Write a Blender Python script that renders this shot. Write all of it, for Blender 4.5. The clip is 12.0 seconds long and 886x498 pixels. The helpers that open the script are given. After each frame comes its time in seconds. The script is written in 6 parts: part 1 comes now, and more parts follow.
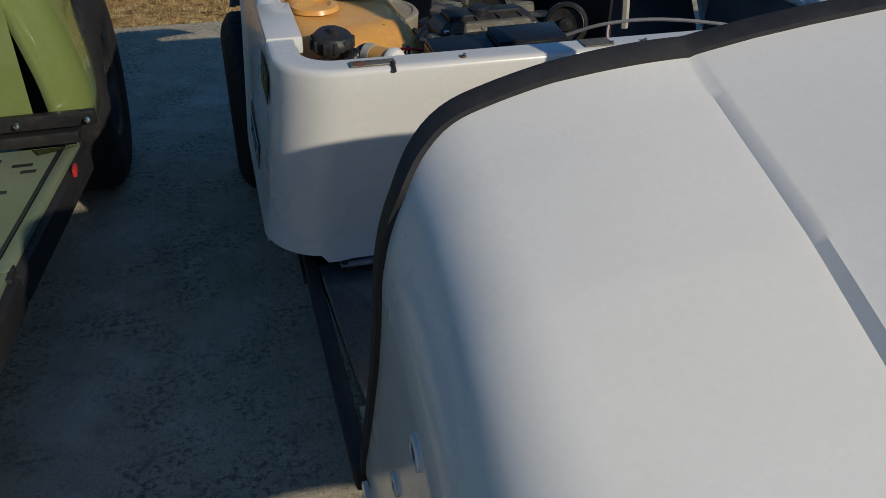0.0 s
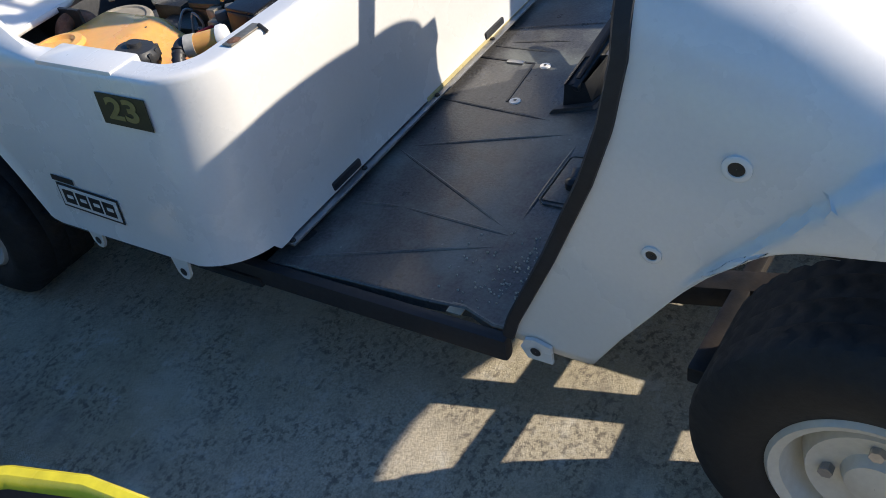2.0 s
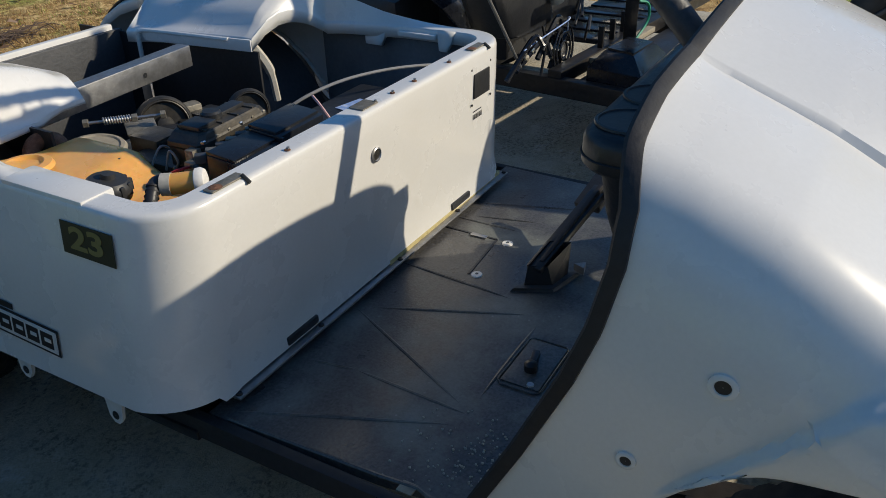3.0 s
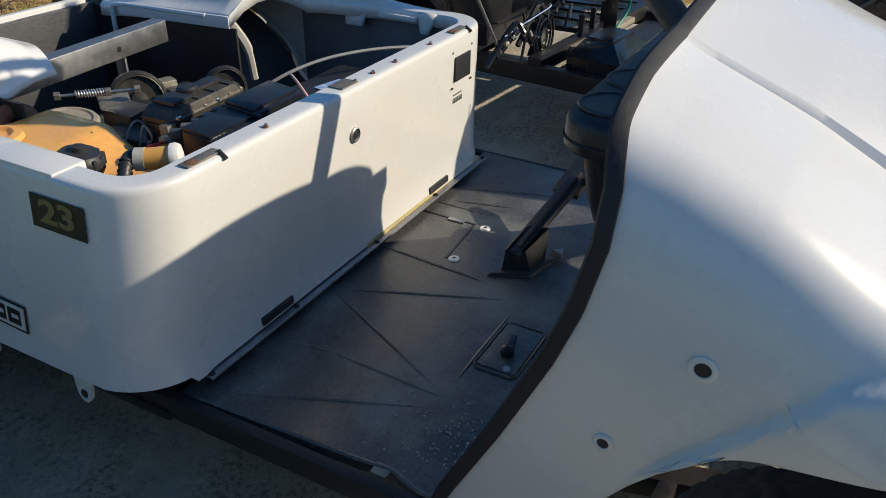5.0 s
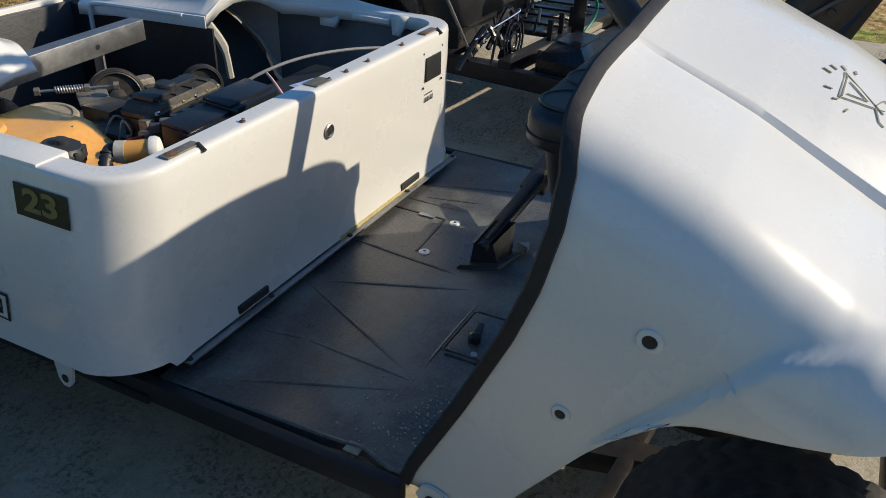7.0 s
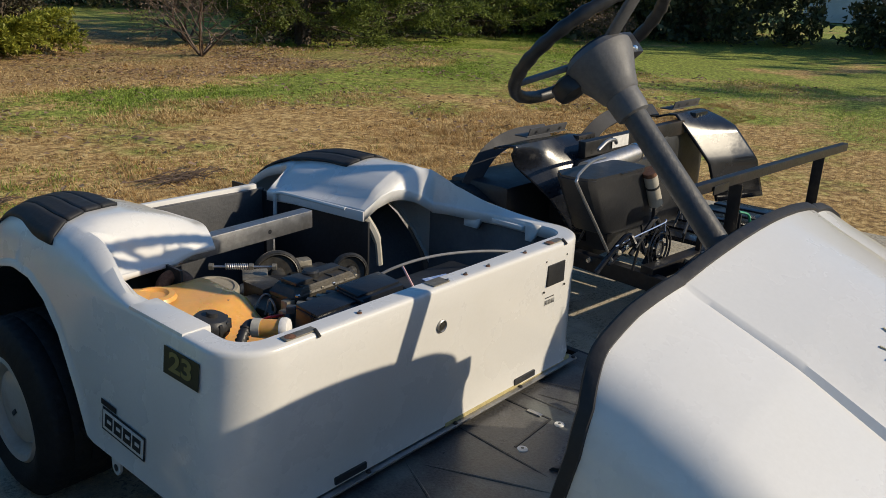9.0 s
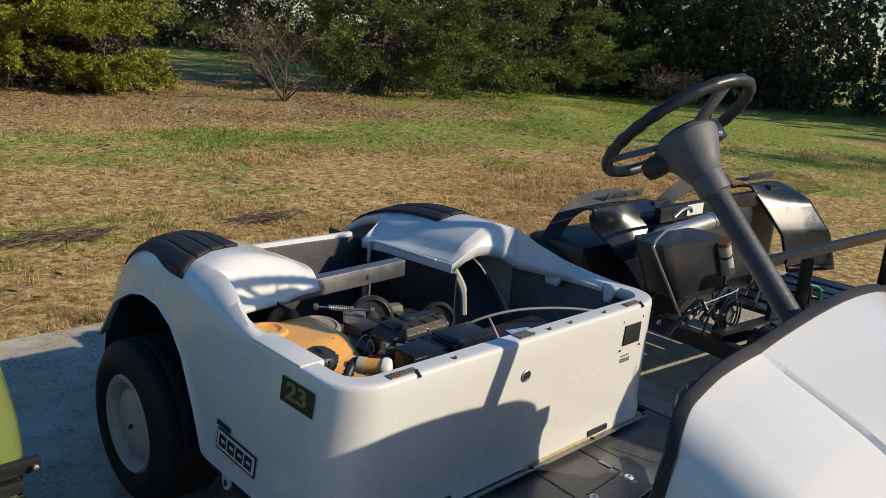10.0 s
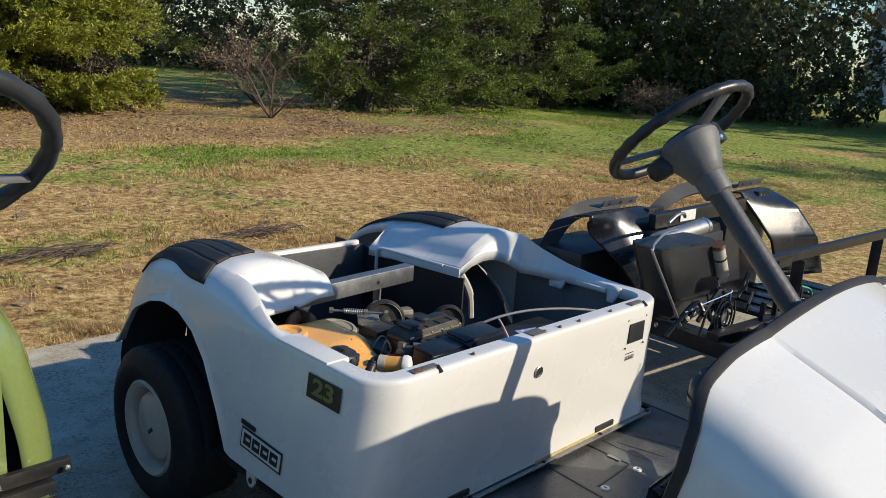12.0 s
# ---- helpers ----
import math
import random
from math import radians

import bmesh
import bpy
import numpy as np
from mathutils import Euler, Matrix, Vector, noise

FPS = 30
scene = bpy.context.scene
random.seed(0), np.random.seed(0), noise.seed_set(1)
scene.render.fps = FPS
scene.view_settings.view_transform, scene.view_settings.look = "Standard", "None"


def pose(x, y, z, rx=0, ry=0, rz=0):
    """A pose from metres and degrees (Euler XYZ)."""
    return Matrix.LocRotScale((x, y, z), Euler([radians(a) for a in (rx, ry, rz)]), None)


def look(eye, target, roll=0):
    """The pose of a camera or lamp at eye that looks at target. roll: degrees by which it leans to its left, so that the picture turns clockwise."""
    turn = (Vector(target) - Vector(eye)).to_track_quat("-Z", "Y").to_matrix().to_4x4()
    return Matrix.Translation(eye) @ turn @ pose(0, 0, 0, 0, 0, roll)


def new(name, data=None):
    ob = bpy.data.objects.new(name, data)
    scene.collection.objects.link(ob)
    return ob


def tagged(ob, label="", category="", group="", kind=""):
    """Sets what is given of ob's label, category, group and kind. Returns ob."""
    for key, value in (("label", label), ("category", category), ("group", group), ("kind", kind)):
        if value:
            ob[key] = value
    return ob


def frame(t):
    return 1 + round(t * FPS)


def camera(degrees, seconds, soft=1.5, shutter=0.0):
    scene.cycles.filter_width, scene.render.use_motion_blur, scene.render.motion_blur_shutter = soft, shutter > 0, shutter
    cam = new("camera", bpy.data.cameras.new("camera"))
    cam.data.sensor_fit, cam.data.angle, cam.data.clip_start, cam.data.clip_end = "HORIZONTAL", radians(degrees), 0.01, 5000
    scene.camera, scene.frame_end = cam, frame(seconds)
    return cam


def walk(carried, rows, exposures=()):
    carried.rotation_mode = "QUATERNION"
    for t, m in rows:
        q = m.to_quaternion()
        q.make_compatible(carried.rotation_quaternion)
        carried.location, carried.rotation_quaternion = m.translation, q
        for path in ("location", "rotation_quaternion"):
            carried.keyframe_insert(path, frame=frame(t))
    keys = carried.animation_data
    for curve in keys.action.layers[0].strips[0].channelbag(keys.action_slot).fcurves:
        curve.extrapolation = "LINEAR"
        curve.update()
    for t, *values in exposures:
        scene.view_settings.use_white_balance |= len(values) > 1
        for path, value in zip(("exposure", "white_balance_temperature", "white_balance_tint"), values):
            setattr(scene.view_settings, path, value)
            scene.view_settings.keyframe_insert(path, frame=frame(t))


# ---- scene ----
cam = camera(57.3, 12.0, 0.8)
PATH = [
    (0, (-0.571, -1.157, 1.101), (-0.104, 0.428, -0.025), 1.3),
    (0.5, (-0.788, -1.116, 1.103), (0.091, 0.305, 0.004), 0.7),
    (1, (-0.93, -1.002, 1.067), (0.015, 0.269, -0.155), -8.8),
    (1.5, (-1.028, -0.933, 1.075), (-0.052, 0.259, -0.201), -13.6),
    (2, (-1.128, -0.904, 1.115), (0.078, 0.062, -0.155), -12.8),
    (2.5, (-1.139, -0.864, 1.136), (0.292, 0.063, 0.089), -7.1),
    (3, (-1.132, -0.832, 1.14), (0.365, 0.052, 0.152), -1.6),
    (5, (-1.133, -0.823, 1.124), (0.385, -0.002, 0.113), 0.6),
    (5.5, (-1.133, -0.821, 1.125), (0.392, -0.015, 0.113), 1.1),
    (6, (-1.139, -0.828, 1.121), (0.391, -0.032, 0.109), 1.5),
    (6.5, (-1.172, -0.851, 1.128), (0.365, -0.067, 0.117), 1.4),
    (6.7, (-1.18, -0.856, 1.131), (0.361, -0.079, 0.121), 1.4),
    (8.3, (-1.197, -0.919, 1.206), (0.454, -0.089, 0.441), 1.4),
    (8.5, (-1.19, -0.955, 1.231), (0.461, -0.048, 0.558), 0.7),
    (9, (-1.179, -1.041, 1.238), (0.26, 0.2, 0.613), 2.2),
    (9.5, (-1.235, -1.074, 1.261), (0.099, 0.277, 0.633), 3.3),
    (10, (-1.346, -1.092, 1.295), (0.012, 0.282, 0.777), 4.4),
    (10.5, (-1.425, -1.108, 1.303), (-0.033, 0.253, 0.848), 4.1),
    (11, (-1.446, -1.104, 1.293), (-0.055, 0.256, 0.83), 4.7),
    (11.5, (-1.448, -1.107, 1.281), (-0.057, 0.25, 0.808), 4.1),
    (12, (-1.455, -1.101, 1.278), (-0.063, 0.253, 0.801), 3.9),
]
EXPOSURES = [(0, -0.62, 6250, 8), (0.5, -0.4, 6200, 8), (1, -0.3, 6100, 8), (1.5, 0.6, 6000, 18), (2, 0.64, 6050, 12), (2.5, 0.16, 6450, 8), (3.0, -0.04, 6350, 8), (5.0, 0.18, 6500, 8), (6.5, 0.18, 6500, 8), (8.5, 0.03, 6700, 9), (9.0, -0.03, 6650, 9), (9.5, 0.0, 6600, 9), (10.5, 0.18, 6500, 9), (12, 0.28, 6350, 9)]
walk(cam, [(t, look(eye, target, roll)) for t, eye, target, roll in PATH], EXPOSURES)

# ---- world, sun, exposure ----
SUN_TO = Vector((0.455, -0.75, 0.482)).normalized()
world = bpy.data.worlds.new("sky")
scene.world = world
world.use_nodes = True
wn = world.node_tree.nodes
sky = wn.new("ShaderNodeTexSky")
sky.sky_type, sky.sun_disc = "NISHITA", False
sky.sun_elevation = math.asin(SUN_TO.z)
sky.ozone_density, sky.dust_density = 3.0, 0.3
sky.sun_rotation = math.atan2(SUN_TO.x, SUN_TO.y)
hue = wn.new("ShaderNodeHueSaturation")
hue.inputs["Saturation"].default_value = 1.25
world.node_tree.links.new(sky.outputs[0], hue.inputs["Color"])
world.node_tree.links.new(hue.outputs[0], wn["Background"].inputs[0])
wn["Background"].inputs[1].default_value = 0.112
sun_data = bpy.data.lights.new("sun", "SUN")
sun_data.energy, sun_data.angle, sun_data.color = 4.2, radians(0.6), (1.0, 0.87, 0.67)
sun = new("sun", sun_data)
sun.matrix_world = look(SUN_TO * 30, (0, 0, 0))


# ---- materials ----
def ramp(nt, fac, stops):
    r = nt.nodes.new("ShaderNodeValToRGB")
    el = r.color_ramp.elements
    el[0].position, el[0].color = stops[0][0], (*stops[0][1], 1)
    el[1].position, el[1].color = stops[-1][0], (*stops[-1][1], 1)
    for p, c in stops[1:-1]:
        e = el.new(p)
        e.color = (*c, 1)
    nt.links.new(fac, r.inputs[0])
    return r.outputs[0]


def noise_tex(nt, co, scale, detail=4, rough=0.6):
    n = nt.nodes.new("ShaderNodeTexNoise")
    n.inputs["Scale"].default_value, n.inputs["Detail"].default_value, n.inputs["Roughness"].default_value = scale, detail, rough
    nt.links.new(co, n.inputs["Vector"])
    return n.outputs[0]


def mix_col(nt, fac, a, b, kind="MIX"):
    m = nt.nodes.new("ShaderNodeMix")
    m.data_type, m.blend_type = "RGBA", kind
    for value, socket in ((fac, m.inputs[0]), (a, m.inputs[6]), (b, m.inputs[7])):
        if isinstance(value, (int, float)):
            socket.default_value = value
        elif isinstance(value, tuple):
            socket.default_value = (*value, 1)
        else:
            nt.links.new(value, socket)
    return m.outputs[2]


def shade(nt, fac, lo, hi, p0=0.35, p1=0.65):
    return ramp(nt, fac, [(p0, (lo,) * 3), (p1, (hi,) * 3)])


def material(name, base, rough=0.5, metal=0.0, dirt=None, amount=0.4, big=3.0, fine=60.0, grain=0.12, bump=0.05, coat=0.0, rough_var=0.12, spots=0.0):
    """A worn surface: the base colour, fine grain, and stains of the dirt colour at a large scale."""
    m = bpy.data.materials.new(name)
    m.use_nodes = True
    nt = m.node_tree
    b = nt.nodes["Principled BSDF"]
    co = nt.nodes.new("ShaderNodeTexCoord").outputs["Object"]
    n1, n2 = noise_tex(nt, co, big, 6), noise_tex(nt, co, fine, 3)
    c = ramp(nt, n2, [(0.3, tuple(v * (1 - grain) for v in base)), (0.7, tuple(min(1, v * (1 + grain)) for v in base))])
    if dirt:
        f = shade(nt, n1, 0.0, amount, 0.48, 0.75)
        c = mix_col(nt, f, c, dirt)
    if spots:
        v = nt.nodes.new("ShaderNodeTexVoronoi")
        v.inputs["Scale"].default_value = 45
        nt.links.new(co, v.inputs["Vector"])
        s = ramp(nt, v.outputs["Distance"], [(0.05, (spots,) * 3), (0.12, (0, 0, 0))])
        gate = shade(nt, n1, 0, 1, 0.5, 0.6)
        s = mix_col(nt, 1.0, s, gate, "MULTIPLY")
        c = mix_col(nt, s, c, dirt or (0.1, 0.1, 0.1))
    nt.links.new(c, b.inputs["Base Color"])
    nt.links.new(shade(nt, n1, max(0.03, rough - rough_var), min(1, rough + rough_var), 0.3, 0.7), b.inputs["Roughness"])
    b.inputs["Metallic"].default_value = metal
    if coat:
        b.inputs["Coat Weight"].default_value, b.inputs["Coat Roughness"].default_value = coat, 0.08
    if bump:
        bp = nt.nodes.new("ShaderNodeBump")
        bp.inputs["Strength"].default_value, bp.inputs["Distance"].default_value = bump, 0.01
        nt.links.new(n2, bp.inputs["Height"])
        nt.links.new(bp.outputs[0], b.inputs["Normal"])
    return m


def leaf_material(name, dark, light, big=0.7, patch=0.0):
    m = bpy.data.materials.new(name)
    m.use_nodes = True
    nt = m.node_tree
    b = nt.nodes["Principled BSDF"]
    g = nt.nodes.new("ShaderNodeNewGeometry")
    c1 = ramp(nt, g.outputs["Random Per Island"], [(0.0, dark), (1.0, light)])
    n = noise_tex(nt, g.outputs["Position"], big, 3)
    c = mix_col(nt, shade(nt, n, 0.0, 0.5, 0.4, 0.65), c1, dark)
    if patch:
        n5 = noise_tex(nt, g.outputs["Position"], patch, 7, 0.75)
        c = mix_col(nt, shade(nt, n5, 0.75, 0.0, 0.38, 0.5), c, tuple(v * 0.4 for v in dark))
    nt.links.new(c, b.inputs["Base Color"])
    b.inputs["Roughness"].default_value = 0.6
    b.inputs["Subsurface Weight"].default_value = 0.0
    t = nt.nodes.new("ShaderNodeBsdfTranslucent")
    nt.links.new(c, t.inputs["Color"])
    mx = nt.nodes.new("ShaderNodeMixShader")
    mx.inputs[0].default_value = 0.3
    nt.links.new(b.outputs[0], mx.inputs[1])
    nt.links.new(t.outputs[0], mx.inputs[2])
    nt.links.new(mx.outputs[0], nt.nodes["Material Output"].inputs["Surface"])
    return m


def lawn_material():
    """Dry tan turf with green patches, a greener strip along the hedge and towards the open lawn, and bare brown earth."""
    m = bpy.data.materials.new("lawn")
    m.use_nodes = True
    nt = m.node_tree
    b = nt.nodes["Principled BSDF"]
    co = nt.nodes.new("ShaderNodeNewGeometry").outputs["Position"]
    sep = nt.nodes.new("ShaderNodeSeparateXYZ")
    nt.links.new(co, sep.inputs[0])

    def scaled(value, k):
        mth = nt.nodes.new("ShaderNodeMath")
        mth.operation = "MULTIPLY"
        mth.inputs[1].default_value = k
        nt.links.new(value, mth.inputs[0])
        return mth.outputs[0]

    def plus(a, c):
        mth = nt.nodes.new("ShaderNodeMath")
        nt.links.new(a, mth.inputs[0])
        nt.links.new(c, mth.inputs[1])
        return mth.outputs[0]

    def grey(v):
        return (v, v, v)

    strip = ramp(nt, scaled(sep.outputs[1], 1 / 20), [(0.22, grey(0)), (0.3, grey(0.14)), (0.37, grey(0.16)), (0.43, grey(0.0)), (0.5, grey(0.02))])
    side = ramp(nt, scaled(sep.outputs[0], 1 / 20), [(0.2, grey(0)), (0.34, grey(0.07)), (0.5, grey(0.2))])
    n1, n2, n3, n4 = noise_tex(nt, co, 0.7, 5, 0.65), noise_tex(nt, co, 45, 5, 0.75), noise_tex(nt, co, 2.6, 5, 0.7), noise_tex(nt, co, 9, 4, 0.7)
    n5 = noise_tex(nt, co, 17, 9, 0.8)
    tan = ramp(nt, n5, [(0.39, (0.15, 0.08, 0.028)), (0.46, (0.38, 0.22, 0.075)), (0.53, (0.66, 0.43, 0.16)), (0.61, (0.9, 0.7, 0.34))])
    green = ramp(nt, n5, [(0.38, (0.045, 0.06, 0.01)), (0.5, (0.22, 0.3, 0.035)), (0.62, (0.52, 0.64, 0.1))])
    c = mix_col(nt, shade(nt, plus(n1, plus(strip, side)), 0, 0.9, 0.56, 0.68), tan, green)
    litter = ramp(nt, plus(scaled(sep.outputs[1], 1 / 20), scaled(n1, 0.12)), [(0.46, grey(0)), (0.51, grey(0.65))])
    litter = mix_col(nt, 1.0, litter, ramp(nt, scaled(sep.outputs[0], 1 / 20), [(0.36, grey(1)), (0.52, grey(0.1))]), "MULTIPLY")
    earth = ramp(nt, n5, [(0.4, (0.085, 0.046, 0.018)), (0.49, (0.26, 0.155, 0.065)), (0.56, (0.46, 0.3, 0.14)), (0.64, (0.75, 0.58, 0.36))])
    c = mix_col(nt, litter, c, earth)
    c = mix_col(nt, shade(nt, n4, 0, 0.45, 0.52, 0.7), c, (0.24, 0.14, 0.06))
    c = mix_col(nt, shade(nt, n3, 0, 0.8, 0.6, 0.72), c, (0.12, 0.078, 0.045))
    nt.links.new(c, b.inputs["Base Color"])
    b.inputs["Roughness"].default_value = 0.95
    bp = nt.nodes.new("ShaderNodeBump")
    bp.inputs["Strength"].default_value, bp.inputs["Distance"].default_value = 0.8, 0.03
    nt.links.new(n5, bp.inputs["Height"])
    nt.links.new(bp.outputs[0], b.inputs["Normal"])
    return m


WHITE = material("white_gelcoat", (0.74, 0.73, 0.71), 0.28, 0, (0.6, 0.57, 0.5), 0.2, 4, 150, 0.02, 0.0, 0.5, 0.08)
TRIM = material("black_rubber_trim", (0.017, 0.017, 0.02), 0.62, 0, (0.045, 0.045, 0.045), 0.4, 12, 90, 0.2, 0.08)
BLACK = material("black_plastic", (0.022, 0.023, 0.026), 0.42, 0, (0.045, 0.045, 0.047), 0.5, 6, 80, 0.2, 0.08)
GLOSS = material("glossy_black_plastic", (0.012, 0.014, 0.02), 0.24, 0, (0.04, 0.04, 0.042), 0.4, 5, 80, 0.15, 0.02)
INNER_WALL = material("grey_inner_moulding", (0.15, 0.155, 0.165), 0.65, 0, (0.08, 0.08, 0.085), 0.5, 6, 90, 0.1, 0.1)
GREYPL = material("weathered_grey_plastic", (0.06, 0.062, 0.068), 0.5, 0, (0.12, 0.115, 0.11), 0.4, 9, 110, 0.18, 0.12)
MAT = material("rubber_floor_mat", (0.08, 0.078, 0.077), 0.38, 0, (0.28, 0.31, 0.28), 0.7, 6, 160, 0.4, 0.1, 0.1, 0.2, 0.8)
FRAME = material("black_painted_steel", (0.025, 0.025, 0.027), 0.4, 0.3, (0.09, 0.06, 0.04), 0.5, 7, 60, 0.25, 0.1)
STEEL = material("galvanised_steel", (0.42, 0.42, 0.43), 0.42, 0.9, (0.2, 0.19, 0.17), 0.6, 9, 70, 0.15, 0.06)
CHROME = material("bright_metal", (0.75, 0.75, 0.74), 0.2, 1.0, (0.4, 0.38, 0.33), 0.4, 12, 80, 0.05, 0.02)
TYRE = material("tyre_rubber", (0.014, 0.014, 0.015), 0.75, 0, (0.05, 0.045, 0.038), 0.6, 6, 90, 0.25, 0.15)
RIM = material("cream_wheel_paint", (0.62, 0.6, 0.54), 0.4, 0, (0.3, 0.22, 0.14), 0.4, 10, 90, 0.05, 0.04)
ORANGE = material("amber_plastic_tank", (0.8, 0.42, 0.11), 0.34, 0, (0.6, 0.28, 0.06), 0.4, 6, 60, 0.06, 0.02, 0.1)
ORANGE.node_tree.nodes["Principled BSDF"].inputs["Subsurface Weight"].default_value = 0.55
ORANGE.node_tree.nodes["Principled BSDF"].inputs["Subsurface Radius"].default_value = (0.06, 0.025, 0.006)
COAL = material("black_moulded_plastic", (0.012, 0.014, 0.019), 0.3, 0, (0.03, 0.032, 0.036), 0.4, 9, 90, 0.15, 0.06)
OILY = material("oily_cast_metal", (0.035, 0.034, 0.032), 0.42, 0.3, (0.13, 0.105, 0.07), 0.5, 14, 70, 0.35, 0.1)
ALLOY = material("dusty_alloy", (0.27, 0.25, 0.21), 0.55, 0.6, (0.12, 0.1, 0.07), 0.7, 14, 70, 0.2, 0.2)
RUST = material("rusty_steel", (0.2, 0.1, 0.06), 0.8, 0.2, (0.08, 0.04, 0.03), 0.6, 20, 90, 0.3, 0.3)
TAN = material("dusty_cover", (0.33, 0.29, 0.22), 0.7, 0.1, (0.2, 0.17, 0.12), 0.5, 10, 80, 0.15, 0.1)
CLEAR_WHITE = material("white_cap_plastic", (0.8, 0.78, 0.74), 0.4)
RED = material("red_wire", (0.5, 0.03, 0.03), 0.45)
PINK = material("pale_pink_wire", (0.65, 0.4, 0.4), 0.5)
GREYWIRE = material("grey_cable", (0.26, 0.26, 0.26), 0.45)
BLUE = material("blue_sticker", (0.25, 0.38, 0.7), 0.4, 0, (0.75, 0.78, 0.85), 0.9, 60, 90, 0.05, 0)
GREENWIRE = material("green_wire", (0.02, 0.3, 0.17), 0.45)
BROWNISH = material("yellowed_sealant", (0.5, 0.42, 0.2), 0.7, 0, (0.25, 0.2, 0.1), 0.6, 14, 80, 0.15, 0.2)
OLIVE = material("olive_green_paint", (0.19, 0.24, 0.075), 0.12, 0, (0.27, 0.31, 0.13), 0.5, 3, 100, 0.05, 0.01, 1.0)
OLIVE_MET = material("grey_green_paint", (0.16, 0.2, 0.13), 0.35, 0, (0.3, 0.32, 0.22), 0.5, 3, 100, 0.08, 0.02, 0.4)
YELLOW = material("yellow_edge_paint", (0.75, 0.62, 0.03), 0.35)
PLATE = material("worn_pale_plate", (0.5, 0.47, 0.4), 0.55, 0, (0.25, 0.23, 0.2), 0.7, 10, 80, 0.12, 0.08)
STICKER = material("dark_green_sticker", (0.016, 0.019, 0.014), 0.5)
HUB = material("dusty_grey_moulding", (0.12, 0.12, 0.125), 0.55, 0, (0.2, 0.19, 0.18), 0.4, 14, 120, 0.12, 0.06)
OLIVE_INK = material("faded_gold_ink", (0.2, 0.17, 0.06), 0.5)
BLACK_INK = material("black_ink", (0.015, 0.015, 0.018), 0.4)
LOGO_INK = material("khaki_ink", (0.52, 0.47, 0.33), 0.5)
BARK = material("bark", (0.11, 0.085, 0.065), 0.9, 0, (0.05, 0.04, 0.03), 0.6, 8, 40, 0.3, 0.5)
# Two cedar greens: sunlight is put into the first, shade into the second.
LIT_CEDAR = leaf_material("lit_cedar_foliage", (0.12, 0.15, 0.018), (0.58, 0.58, 0.085), 1.6)
SHADED_CEDAR = leaf_material("shaded_cedar_foliage", (0.03, 0.052, 0.016), (0.33, 0.4, 0.08), 1.2)
# Crown-interior twigs, coloured nearly black to stand for the shade between plumes.
INNER_SHADED = leaf_material("shaded_inner_twigs", (0.03, 0.028, 0.018), (0.1, 0.085, 0.055))
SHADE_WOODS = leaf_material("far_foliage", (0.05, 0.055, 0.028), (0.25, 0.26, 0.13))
TWIG = leaf_material("bare_twigs", (0.1, 0.07, 0.055), (0.26, 0.19, 0.15))
BROWNLEAF = leaf_material("dry_leaves", (0.2, 0.12, 0.07), (0.42, 0.32, 0.24))
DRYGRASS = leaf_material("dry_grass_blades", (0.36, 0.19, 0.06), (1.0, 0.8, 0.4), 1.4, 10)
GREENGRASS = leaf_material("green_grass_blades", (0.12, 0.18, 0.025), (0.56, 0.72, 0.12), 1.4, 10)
LAWN = lawn_material()
SIDING = material("pale_siding", (0.6, 0.62, 0.64), 0.6, 0, (0.45, 0.45, 0.45), 0.3)
ROOFING = material("roof_shingles", (0.1, 0.095, 0.09), 0.9, 0, (0.05, 0.05, 0.05), 0.5)
PANE = material("window_pane", (0.03, 0.035, 0.045), 0.1)


def concrete():
    m = bpy.data.materials.new("weathered_concrete")
    m.use_nodes = True
    nt = m.node_tree
    b = nt.nodes["Principled BSDF"]
    co = nt.nodes.new("ShaderNodeNewGeometry").outputs["Position"]
    n1, n2, n3, n4 = noise_tex(nt, co, 1.2, 5), noise_tex(nt, co, 74, 5, 0.7), noise_tex(nt, co, 6, 5, 0.7), noise_tex(nt, co, 190, 3, 0.8)
    c = ramp(nt, n4, [(0.3, (0.37, 0.325, 0.25)), (0.7, (0.7, 0.62, 0.48))])
    c = mix_col(nt, shade(nt, n1, 0, 0.6, 0.42, 0.62), c, (0.4, 0.345, 0.22))
    gate = shade(nt, n3, 0, 1, 0.42, 0.56)
    spots = mix_col(nt, 1.0, shade(nt, n2, 0, 0.72, 0.49, 0.58), gate, "MULTIPLY")
    c = mix_col(nt, spots, c, (0.12, 0.105, 0.09))
    n6 = noise_tex(nt, co, 2.6, 4, 0.6)
    c = mix_col(nt, shade(nt, n6, 0, 0.45, 0.52, 0.66), c, (0.74, 0.7, 0.6))
    n7 = noise_tex(nt, co, 11, 6, 0.75)
    c = mix_col(nt, shade(nt, n7, 0, 0.4, 0.52, 0.66), c, (0.2, 0.18, 0.16))
    c = mix_col(nt, shade(nt, n7, 0.4, 0, 0.34, 0.45), c, (0.78, 0.75, 0.68))
    nt.links.new(c, b.inputs["Base Color"])
    b.inputs["Roughness"].default_value = 0.9
    bp = nt.nodes.new("ShaderNodeBump")
    bp.inputs["Strength"].default_value, bp.inputs["Distance"].default_value = 0.5, 0.006
    nt.links.new(n4, bp.inputs["Height"])
    nt.links.new(bp.outputs[0], b.inputs["Normal"])
    return m


CONCRETE = concrete()


